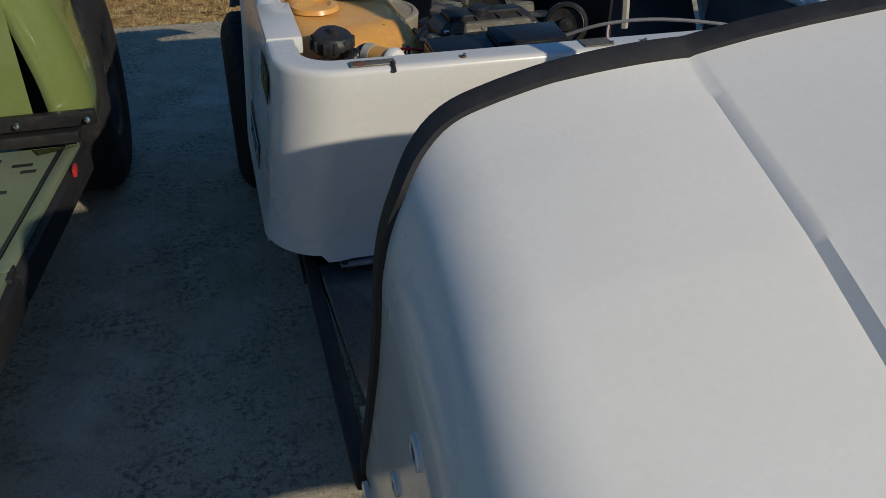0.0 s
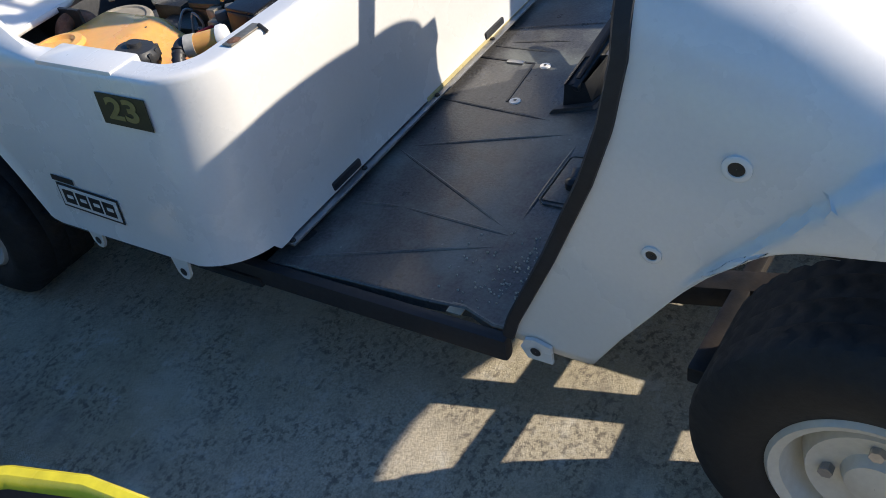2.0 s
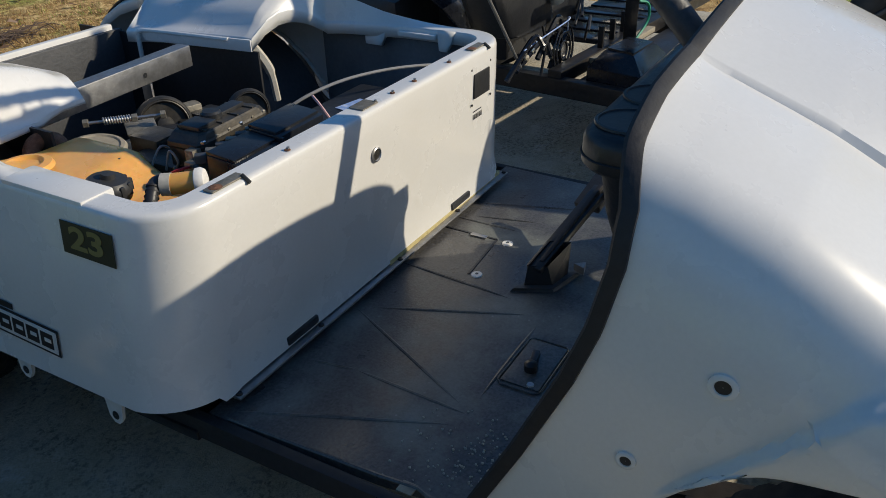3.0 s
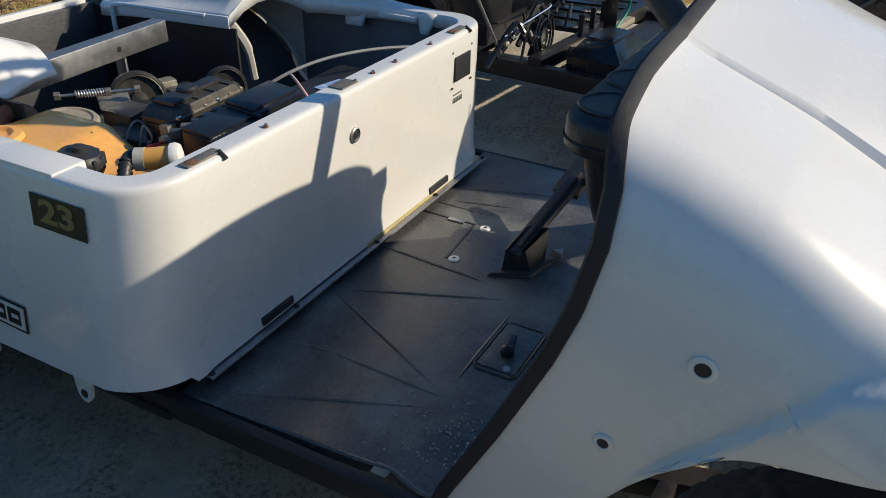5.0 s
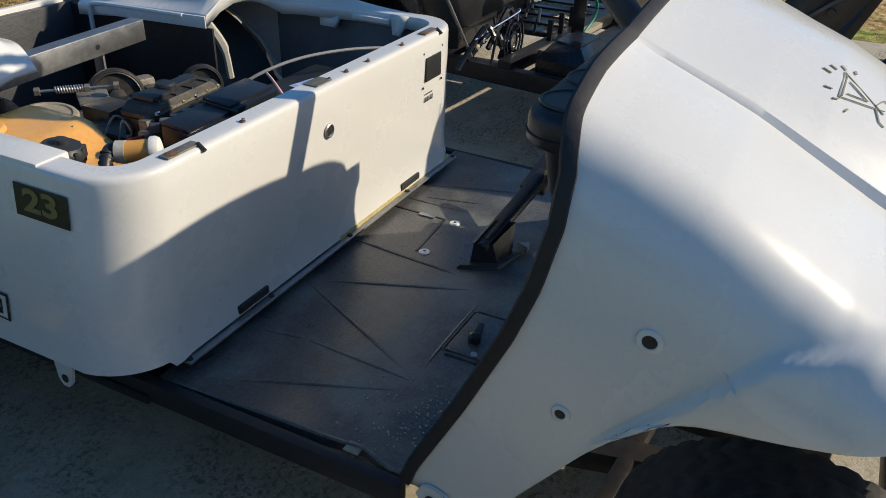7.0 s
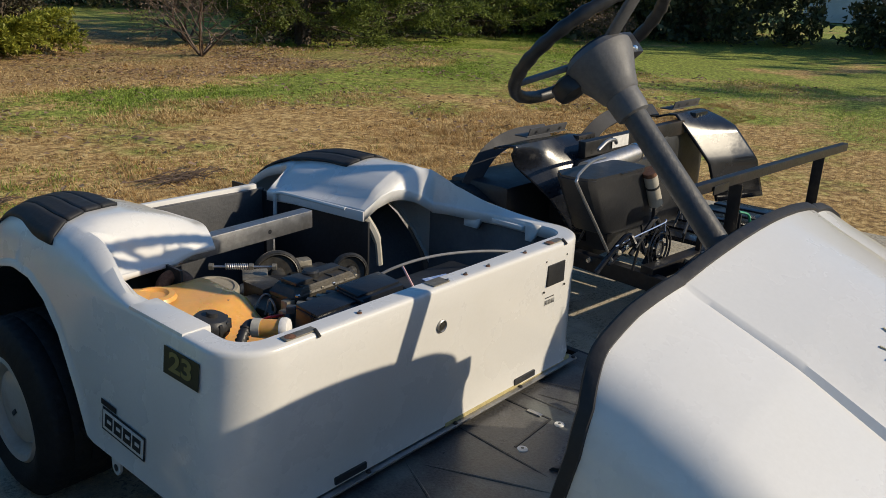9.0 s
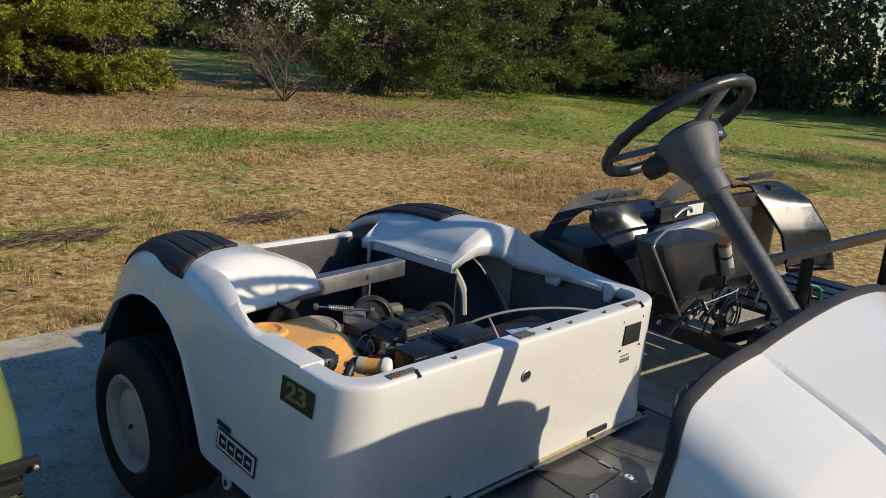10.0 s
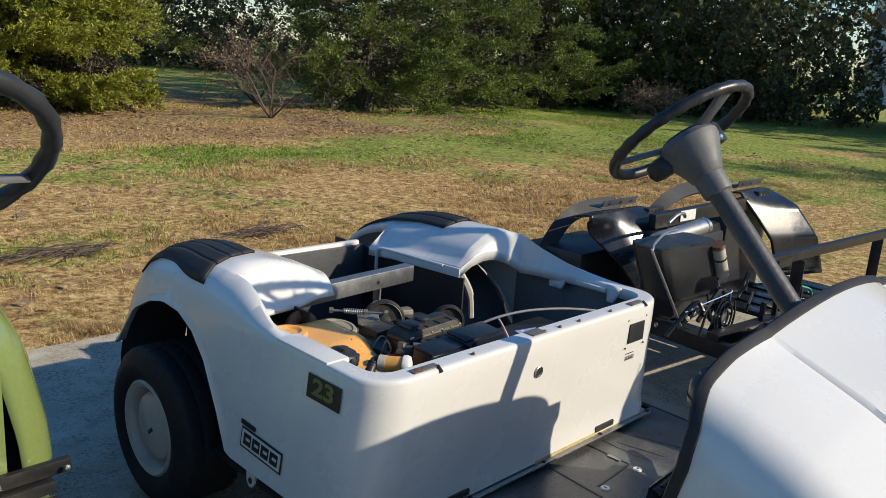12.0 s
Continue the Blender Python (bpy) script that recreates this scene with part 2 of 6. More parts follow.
# ---- mesh tools ----
def mesh_object(name, bm, mat, smooth=True):
    me = bpy.data.meshes.new(name)
    bmesh.ops.recalc_face_normals(bm, faces=bm.faces)
    bm.to_mesh(me)
    bm.free()
    me.materials.append(mat)
    if smooth:
        me.shade_smooth()
        me.set_sharp_from_angle(angle=radians(38))
    return new(name, me)


def part(name, bm, mat, parent, label="", smooth=True):
    ob = mesh_object(name, bm, mat, smooth)
    ob.parent = parent
    if label:
        tagged(ob, label)
    return ob


def thing(name, label, category, at=(0, 0, 0), group=""):
    ob = new(name)
    ob.location = at
    ob.empty_display_size = 0.1
    return tagged(ob, label, category, group)


def shell(ob, thick, offset=-1.0):
    s = ob.modifiers.new("thickness", "SOLIDIFY")
    s.thickness, s.offset = thick, offset
    return ob


def loft(rows, closed=False, bm=None):
    bm = bm or bmesh.new()
    vs = [[bm.verts.new(p) for p in r] for r in rows]
    for a, b in zip(vs, vs[1:]):
        n = len(a)
        for i in range(n if closed else n - 1):
            j = (i + 1) % n
            bm.faces.new((a[i], a[j], b[j], b[i]))
    return bm


def box(c, s, bevel=0.004, m=None, bm=None):
    bm = bm or bmesh.new()
    r = bmesh.ops.create_cube(bm, size=1.0)["verts"]
    bmesh.ops.scale(bm, vec=s, verts=r)
    if bevel:
        es = list({e for v in r for e in v.link_edges})
        g = bmesh.ops.bevel(bm, geom=es, offset=min(bevel, min(s) * 0.45), segments=2, affect="EDGES", profile=0.6)
        r = list({v for f in g["faces"] for v in f.verts} | {v for v in r if v.is_valid})
    if m is not None:
        bmesh.ops.transform(bm, matrix=m, verts=r)
    bmesh.ops.translate(bm, vec=c, verts=r)
    return bm


def beam(p0, p1, w, h, bevel=0.003, bm=None):
    """A bar of rectangular section from p0 to p1, its height upwards."""
    p0, p1 = Vector(p0), Vector(p1)
    d = p1 - p0
    q = d.to_track_quat("X", "Z").to_matrix().to_4x4()
    return box((p0 + p1) / 2, (d.length, w, h), bevel, q, bm)


def smooth_path(pts, steps=6):
    pts = [Vector(p) for p in pts]
    ext = [2 * pts[0] - pts[1], *pts, 2 * pts[-1] - pts[-2]]
    out = []
    for a, b, c, d in zip(ext, ext[1:], ext[2:], ext[3:]):
        for k in range(steps):
            t = k / steps
            out.append(0.5 * (2 * b + (c - a) * t + (2 * a - 5 * b + 4 * c - d) * t * t + (3 * b - a - 3 * c + d) * t ** 3))
    return out + [pts[-1]]


def tube(pts, r, n=10, closed=False, caps=True, bm=None, section=None):
    """A tube along pts; r is a number or one for each point; section may give another outline (list of pairs)."""
    bm = bm or bmesh.new()
    pts = [Vector(p) for p in pts]
    rs = r if isinstance(r, (list, tuple)) else [r] * len(pts)
    rows, up = [], None
    for i, p in enumerate(pts):
        a = pts[i - 1] if i or closed else p
        b = pts[(i + 1) % len(pts)] if i < len(pts) - 1 or closed else p
        d = (b - a).normalized()
        if up is None:
            up = d.orthogonal().normalized()
        up = (up - d * up.dot(d)).normalized()
        side = d.cross(up)
        out = section or [(math.cos(2 * math.pi * k / n), math.sin(2 * math.pi * k / n)) for k in range(n)]
        rows.append([p + (up * u + side * v) * rs[i] for u, v in out])
    if closed:
        rows.append(rows[0])
        vs = [[bm.verts.new(q) for q in rr] for rr in rows[:-1]]
        vs.append(vs[0])
    else:
        vs = [[bm.verts.new(q) for q in rr] for rr in rows]
    for a, b in zip(vs, vs[1:]):
        for k in range(len(a)):
            j = (k + 1) % len(a)
            bm.faces.new((a[k], a[j], b[j], b[k]))
    if caps and not closed:
        bm.faces.new(vs[0])
        bm.faces.new(vs[-1][::-1])
    return bm


def cyl(p0, p1, r0, r1=None, n=20, bm=None):
    return tube([p0, p1], [r0, r0 if r1 is None else r1], n, bm=bm)


def lathe(profile, axis=(0, 0, 1), at=(0, 0, 0), n=32, bm=None):
    """Turns (radius, height) pairs round an axis."""
    bm = bm or bmesh.new()
    q = Vector(axis).normalized().to_track_quat("Z", "Y").to_matrix()
    rows = [[Vector(at) + q @ Vector((r * math.cos(2 * math.pi * k / n), r * math.sin(2 * math.pi * k / n), h)) for k in range(n)] for r, h in profile]
    return loft(rows, True, bm)


def slab_prism(outline, z0, z1, bm=None):
    bm = bm or bmesh.new()
    lo, hi = [bm.verts.new((x, y, z0)) for x, y in outline], [bm.verts.new((x, y, z1)) for x, y in outline]
    n = len(outline)
    for i in range(n):
        j = (i + 1) % n
        bm.faces.new((lo[i], lo[j], hi[j], hi[i]))
    bm.faces.new(hi)
    bm.faces.new(lo[::-1])
    return bm


def lerp(v, pts):
    """Piecewise linear value from pairs."""
    return float(np.interp(v, [p[0] for p in pts], [p[1] for p in pts]))


# ---- ground ----
def smoothstep(a, b, x):
    t = min(1, max(0, (x - a) / (b - a)))
    return t * t * (3 - 2 * t)


def build_ground():
    bm = bmesh.new()
    xs = [-400, -60, -20] + [-10 + i for i in range(46)] + [45, 80, 400]
    ys = [-400, -60, -20, -10] + [-5 + i for i in range(31)] + [32, 50, 100, 400]
    rows = [[(x, y, -0.045 + 0.05 * noise.noise(Vector((x * 0.5, y * 0.5, 0))) * smoothstep(0, 2, max(x - 3.7, y - 2.3))) for x in xs] for y in ys]
    g = mesh_object("ground", loft(rows, bm=bm), LAWN)
    tagged(g, "dry tan and green winter lawn", "lawn", kind="structure")
    p = slab_prism([(-14, -14), (3.65, -14), (3.65, 1.2), (3.4, 2.16), (-14, 2.26)], -0.15, 0.0)
    s = mesh_object("pavement", p, CONCRETE, False)
    tagged(s, "stained grey concrete driveway slab", "driveway", kind="structure")


def blades(name, mat, label, count, height, seed, green):
    """Short grass; green blades keep to the strip along the hedge and the open lawn, dry ones grow elsewhere."""
    rng = np.random.default_rng(seed)
    vs, fs = [], []
    n = 0
    while n < count:
        u, v = rng.random(), rng.random()
        y = 2.2 + 11 * u ** 1.9
        x = -5 + (11 + 2.0 * y * 0.6) * v if v < 0.93 else rng.uniform(3.8, 12)
        if v >= 0.93:
            y = rng.uniform(-1.0, 4)
        if x < 3.68 and y < 2.24 + 0.05 * noise.noise(Vector((x * 6, 0, 0))):
            continue
        lush = math.exp(-((y - 7.1) / 0.8) ** 2) * 0.9 + 0.8 * smoothstep(5.5, 11, x) + 0.8 * noise.noise(Vector((x * 0.6, y * 0.9, 7.7))) + 1.1 * math.exp(-((x + 0.1) / 0.9) ** 2 - ((y - 3.75) / 0.4) ** 2)
        if (lush + rng.uniform(-0.3, 0.3) > 0.45) != green:
            continue
        if x < 9.5 and 8.2 < y < 11.2 and rng.random() < 0.75:
            continue
        tuft = noise.noise(Vector((x * 5, y * 5, 2.2))) + 0.7 * noise.noise(Vector((x * 14, y * 14, 5.1)))
        if tuft + rng.uniform(-0.5, 0.5) < -0.2:
            continue
        a, h = rng.uniform(0, 6.28), height * rng.uniform(0.3, 1.0) * (0.8 + 1.2 * max(0.0, tuft))
        w = 0.0019 + 0.0006 * y
        dx, dy = math.cos(a), math.sin(a)
        k = h * rng.uniform(0.2, 1.9)
        z = -0.055
        vs += [(x - dy * w, y + dx * w, z), (x + dy * w, y - dx * w, z), (x + dx * k, y + dy * k, z + h)]
        fs.append((3 * n, 3 * n + 1, 3 * n + 2))
        n += 1
    me = bpy.data.meshes.new(name)
    me.from_pydata(vs, [], fs)
    me.materials.append(mat)
    return tagged(new(name, me), label, "grass", kind="stuff")


build_ground()


from mathutils.bvhtree import BVHTree


# ---- wheels ----
def tyre_mesh(r, w, rim_r):
    """A tyre whose axis is x, outer face towards -x, with a zigzag block tread cut into one sheet."""
    h = w / 2
    prof = [(rim_r, -h * 0.72), (rim_r + 0.012, -h * 0.86), (rim_r + (r - rim_r) * 0.45, -h), (r - 0.04, -h * 0.97), (r - 0.026, -h * 0.92), (r - 0.013, -h * 0.83)]
    prof += [(r, -h * 0.76 + h * 1.52 * k / 18) for k in range(19)]
    prof += [(r - 0.013, h * 0.83), (r - 0.026, h * 0.92), (r - 0.04, h * 0.97), (rim_r + (r - rim_r) * 0.45, h), (rim_r + 0.012, h * 0.86), (rim_r, h * 0.72)]
    n = 168
    rows = []
    for i, (rr, x) in enumerate(prof):
        row = []
        for k in range(n):
            a = 2 * math.pi * k / n
            q = rr
            if 4 <= i <= len(prof) - 5:
                lane = (i - 6) % 5
                ph = (k + (2 if ((i - 6) // 5) % 2 else 0) + abs(lane - 2)) % 4
                if ph == 0 or (lane == 0 and 6 <= i <= 24):
                    q -= 0.0032
                elif abs(x) < h * 0.8:
                    q += 0.001
            row.append((x, q * math.cos(a), q * math.sin(a)))
        rows.append(row)
    return loft(rows, True)


def rim_mesh(rim_r, w, deep):
    """A pressed steel wheel; the dish lies deep behind the outer lip."""
    h = w / 2
    prof = [(rim_r - 0.002, -h * 0.6), (rim_r + 0.01, -h * 0.84), (rim_r + 0.004, -h * 0.9), (rim_r - 0.008, -h * 0.84), (rim_r - 0.014, -h * 0.55), (rim_r - 0.022, -h * 0.4), (rim_r - 0.028, -h * 0.9 + deep), (rim_r * 0.7, -h * 0.9 + deep - 0.014), (rim_r * 0.5, -h * 0.9 + deep - 0.006), (0.042, -h * 0.9 + deep - 0.004), (0.034, -h * 0.9 + deep - 0.018), (0.0005, -h * 0.9 + deep - 0.02)]
    return lathe(prof, (1, 0, 0), n=48)


def wheel(parent, at, r=0.225, w=0.2, rim_r=0.118, flip=False, mat=RIM, yaw=0, deep=0.035, slot=0.0, name="wheel", capped=False):
    ob = new(name)
    ob.parent = parent
    ob.location = at
    ob.rotation_euler = (0, 0, radians(yaw) + (math.pi if flip else 0))
    part("tyre", tyre_mesh(r, w, rim_r), TYRE, ob)
    rim = part("rim", rim_mesh(rim_r, w, deep), mat, ob)
    if capped:
        x = -w * 0.45 + deep
        part("hub_cap", lathe([(rim_r - 0.03, x), (rim_r - 0.034, x - 0.012), (rim_r * 0.6, x - 0.02), (rim_r * 0.35, x - 0.0225), (0.0005, x - 0.023)], (1, 0, 0), n=48), mat, ob, "smooth cream wheel cap")
        part("rim_slot", box((x - 0.0225, -0.004, -0.008), (0.006, 0.03, 0.011), 0.003, Euler((radians(-38), 0, 0)).to_matrix().to_4x4()), BLACK, ob)
        return ob
    bm = bmesh.new()
    for k in range(4):
        a = slot + k * math.pi / 2
        c = Vector((-w * 0.45 + deep - 0.012, -math.cos(a) * rim_r * 0.72, math.sin(a) * rim_r * 0.72))
        if k == 0:
            m = Euler((-a, 0, 0)).to_matrix().to_4x4()
            box(c, (0.012, 0.032, 0.012), 0.003, m, bm)
    part("rim_slot", bm, BLACK, ob)
    for k in range(4):
        a = slot + 0.4 + k * math.pi / 2
        c = Vector((-w * 0.45 + deep - 0.006, -math.cos(a) * 0.055, math.sin(a) * 0.055))
        part("wheel_nut", cyl(c, c + Vector((-0.012, 0, 0)), 0.009, n=6), STEEL, ob)
    return ob


# ---- the white cart ----
TRIM_Y = [(0.25, -0.451), (0.304, -0.469), (0.44, -0.535), (0.575, -0.594), (0.653, -0.621), (0.734, -0.639), (0.79, -0.641), (0.823, -0.634), (0.84, -0.629), (0.866, -0.625), (0.882, -0.629), (0.91, -0.638), (0.93, -0.643)]
ARCH = [(-1.5, 0.575), (-0.97, 0.578), (-0.89, 0.558), (-0.81, 0.545), (-0.772, 0.529), (-0.744, 0.505), (-0.697, 0.444), (-0.663, 0.395), (-0.618, 0.332), (-0.576, 0.266), (-0.53, 0.265), (-0.5, 0.268), (-0.45, 0.276)]
COWL_X, COWL_W, NOSE = 0.05, 0.519, 1.22


def shoulder(r1=0.26, a1=radians(27), r2=0.075, a2=radians(80), flat=0.19, lift=0.04, n=41):
    """The cowl's shoulder as shares of its width and height: a long arc, a tighter one and a nearly level run."""
    l1, l2 = r1 * a1, r2 * (a2 - a1)
    out = []
    for k in range(n):
        q = (l1 + l2 + flat) * k / (n - 1)
        a = min(q / r1, a1)
        x, z = r1 * (1 - math.cos(a)), r1 * math.sin(a)
        if q > l1:
            a = a1 + min((q - l1) / r2, a2 - a1)
            x, z = x + r2 * (math.cos(a1) - math.cos(a)), z + r2 * (math.sin(a) - math.sin(a1))
        if q > l1 + l2:
            d = q - l1 - l2
            x, z = x + d, z + math.tan(math.pi / 2 - a2) * d - (math.tan(math.pi / 2 - a2) - lift) * d * d / flat * 0.5
        out.append((x, z))
    return [(x / out[-1][0], z / out[-1][1]) for x, z in out]


SHOULDER = shoulder()


def cowl_half(v):
    """Half a section of the cowl, from the lower edge to the middle; v runs from the rear trim (0) to the nose (1)."""
    yv = -0.635 - v * (NOSE - 0.635)
    zs = lerp(-yv, [(0.635, 0.707), (0.7, 0.684), (0.76, 0.655), (0.81, 0.628), (0.88, 0.585), (0.95, 0.56), (1.1, 0.56), (1.22, 0.56)])
    zr = lerp(-yv, [(0.635, 0.881), (0.78, 0.812), (0.945, 0.721), (1.1, 0.64), (1.22, 0.59)])
    zc = lerp(-yv, [(0.635, 0.912), (0.859, 0.832), (0.951, 0.787), (1.1, 0.7), (1.22, 0.63)])
    w = COWL_W - 0.22 * max(0, v - 0.55) ** 1.3
    step = lerp(v, [(0, 0.003), (0.05, 0.007), (0.5, 0.014), (1, 0.015)])
    out = []
    yb = -0.452 + v * (-NOSE + 0.452)
    zb = lerp(yb, ARCH)
    zs = max(zs, zb + 0.02)
    for k in range(31):
        q = k / 30
        z0 = 0.268 + (0.707 - 0.268) * q
        y0 = lerp(z0, TRIM_Y)
        y = y0 + v * (-NOSE - y0)
        z = zb + (zs - zb) * q
        x = w - 0.006 * (1 - q)
        out.append((x, y, z))
    rx = lerp(v, [(0, 0.269), (0.3, 0.243), (0.6, 0.217), (1, 0.19)])
    for k in range(1, 41):
        u, h = SHOULDER[k]
        a, m = k / 40 * math.pi / 2, 0.3 * smoothstep(0.35, 0.0, v)
        u, h = u + (1 - math.cos(a) - u) * m, h + (math.sin(a) - h) * m
        x = w - (w - rx - 0.012) * u
        z = zs + (zr - step - zs) * h
        out.append((x, lerp(z, TRIM_Y) * (1 - v) + v * -NOSE if v < 0.02 else yv + (lerp(z, TRIM_Y) + 0.635) * (1 - v) ** 3, z))
    for x, z in ((rx + 0.008, zr - step), (rx + 0.004, zr - step), (rx - 0.002, zr - 0.001), (rx - 0.006, zr), (rx * 0.82, zr + (zc - zr) * 0.3), (rx * 0.64, zr + (zc - zr) * 0.56), (rx * 0.42, zr + (zc - zr) * 0.81), (rx * 0.2, zr + (zc - zr) * 0.955), (0, zc)):
        out.append((x, yv + (lerp(z, TRIM_Y) + 0.635) * (1 - v) ** 3, z))
    flared = []
    for x, y, z in out:
        d = 0.655 + (1.1 if y > -0.872 else 0.3) * (-0.872 - y) - z
        flared.append((x + 0.013 * smoothstep(0.0, 0.014, d) * smoothstep(-0.68, -0.76, y) if d > 0 else x, y, z))
    return flared


def cowl_section(v):
    h = cowl_half(v)
    return [(COWL_X - x, y, z) for x, y, z in h] + [(COWL_X + min(x, 0.2) + 0.72 * max(0.0, x - 0.2), y, z) for x, y, z in h[-2::-1]]


def cowl_tree():
    """The cowl's surface, to set marks on it."""
    rows = [cowl_section(0.002 + 0.98 * k / 60) for k in range(61)]
    n = len(rows[0])
    return BVHTree.FromPolygons([p for r in rows for p in r], [(a * n + b, a * n + b + 1, a * n + n + b + 1, a * n + n + b) for a in range(60) for b in range(n - 1)])


def build_cowl(cart):
    tree = cowl_tree()
    vs = [0, 0.01, 0.03, 0.06] + [0.06 + 0.94 * (k / 90) for k in range(1, 91)]
    rows = [cowl_section(v) for v in vs]
    bm = loft(rows)
    cowl = part("cowl", bm, WHITE, cart, "glossy white moulded front cowl")
    shell(cowl, 0.005, 1.0)
    edge = [Vector(p) for p in cowl_section(0)]
    nxt = [Vector(p) for p in cowl_section(0.03)]
    rows = []
    for i, p in enumerate(edge):
        t = (edge[min(i + 1, len(edge) - 1)] - edge[max(i - 1, 0)]).normalized()
        f = (nxt[i] - p)
        f = (f - t * f.dot(t)).normalized()
        n = t.cross(f).normalized()
        if n.z < 0 and abs(n.z) > 0.5 or (abs(n.z) <= 0.5 and n.x * (p.x - COWL_X) < 0):
            n = -n
        rows.append([p + f * a + n * b for a, b in ((0.006, 0.001), (0.005, 0.005), (-0.005, 0.006), (-0.011, 0.0045), (-0.014, 0.0), (-0.012, -0.006), (-0.005, -0.009), (0.005, -0.007))])
    part("cowl_trim", loft(rows, True), TRIM, cart, "black rubber edge trim")
    # mirror-bolt holes with pressed rings
    for y, z, r in ((-0.751, 0.63, 0.0125), (-0.665, 0.493, 0.0098)):
        x = tree.ray_cast(Vector((-2, y, z)), Vector((1, 0, 0)))[0].x - 0.0005
        hole = part("grommet", lathe([(r * 1.25, -0.004), (r * 1.2, 0.002), (r * 1.0, 0.0032), (r * 0.72, 0.003), (r * 0.66, 0.0015), (r * 0.64, -0.012)], (-1, 0, 0), (x, y, z), 28), WHITE, cart, "raised ring round a bolt hole")
        part("bolt_hole", lathe([(r * 0.66, 0.0018), (r * 0.4, 0.0017), (0.0005, 0.0017)], (-1, 0, 0), (x, y, z), 28), BLACK, hole)
    # lower fixing tab with its hole
    bm = slab_prism([(-0.02, -0.026), (0.012, -0.026), (0.02, 0.0), (0.016, 0.014), (0.0, 0.022), (-0.02, 0.012)], -0.003, 0.003)
    bmesh.ops.transform(bm, matrix=Matrix.Translation((-0.468, -0.497, 0.27)) @ Euler((0, -math.pi / 2, 0)).to_matrix().to_4x4(), verts=bm.verts)
    tab = part("fixing_tab", bm, WHITE, cart)
    part("tab_hole", lathe([(0.008, 0.0045), (0.0005, 0.0045)], (-1, 0, 0), (-0.468, -0.499, 0.268), 16), BLACK, tab)
    # thin scuff line on the flare edge
    return cowl


XL, XR = -0.497, 0.598
RARCH = [(0.0, 0.306), (0.45, 0.306), (0.478, 0.312), (0.53, 0.39), (0.612, 0.496), (0.68, 0.55), (0.755, 0.58), (0.84, 0.585), (0.916, 0.567), (1.005, 0.52), (1.05, 0.455), (1.085, 0.405), (1.3, 0.4)]
RIM_PTS = [(0, 0.624), (-0.0015, 0.631), (-0.005, 0.6345), (-0.012, 0.6355)]
FENDER_PTS = [(0, 0.605), (-0.008, 0.648), (-0.024, 0.686), (-0.055, 0.71)]
LEFT_TOP = [(0, 0.605), (0.008, 0.648), (0.024, 0.686), (0.055, 0.71), (0.11, 0.721), (0.185, 0.718), (0.24, 0.706), (0.29, 0.69), (0.325, 0.678), (0.345, 0.66), (0.365, 0.652), (0.42, 0.648)]
RIGHT_TOP = [(0, 0.605), (0.008, 0.648), (0.024, 0.686), (0.055, 0.718), (0.085, 0.732), (0.12, 0.731), (0.18, 0.713), (0.235, 0.682), (0.265, 0.648), (0.285, 0.634), (0.34, 0.628)]
CROWN = [(0.4, 0.75), (0.5, 0.88), (0.62, 1.0), (2, 1.0)]
DROP = [(0.78, 0), (0.86, 0.008), (0.93, 0.026), (0.99, 0.058), (1.03, 0.095), (1.06, 0.135), (1.08, 0.17), (1.095, 0.195), (1.1, 0.205)]
RIM_TOP = 0.6357


def crown_height(o, y, right=False):
    """The fender's height at a distance o inwards of its flank."""
    z = lerp(o, RIGHT_TOP if right else LEFT_TOP)
    return 0.6 + (z - 0.6) * (lerp(y, [(0.4, 0.85), (0.49, 1.0), (0.7, 0.97)]) if right else lerp(y, CROWN)) - lerp(y, DROP)


def quarter(u):
    u = min(1.0, max(0.0, u))
    return 1 - math.sqrt(1 - u * u)


def deck_reach(y, right):
    """How far the fender's inner deck reaches into the bay."""
    if right:
        return 0.046 + 0.239 * quarter((y - 0.42) / 0.11) + 0.09 * (min(max(y, 0.53), 0.88) - 0.53) - 0.12 * smoothstep(0.885, 0.92, y)
    return 0.046 + 0.318 * quarter((y - 0.46) / 0.134) + 0.2 * (min(max(y, 0.59), 0.68) - 0.59) - 0.09 * smoothstep(0.7, 0.74, y)


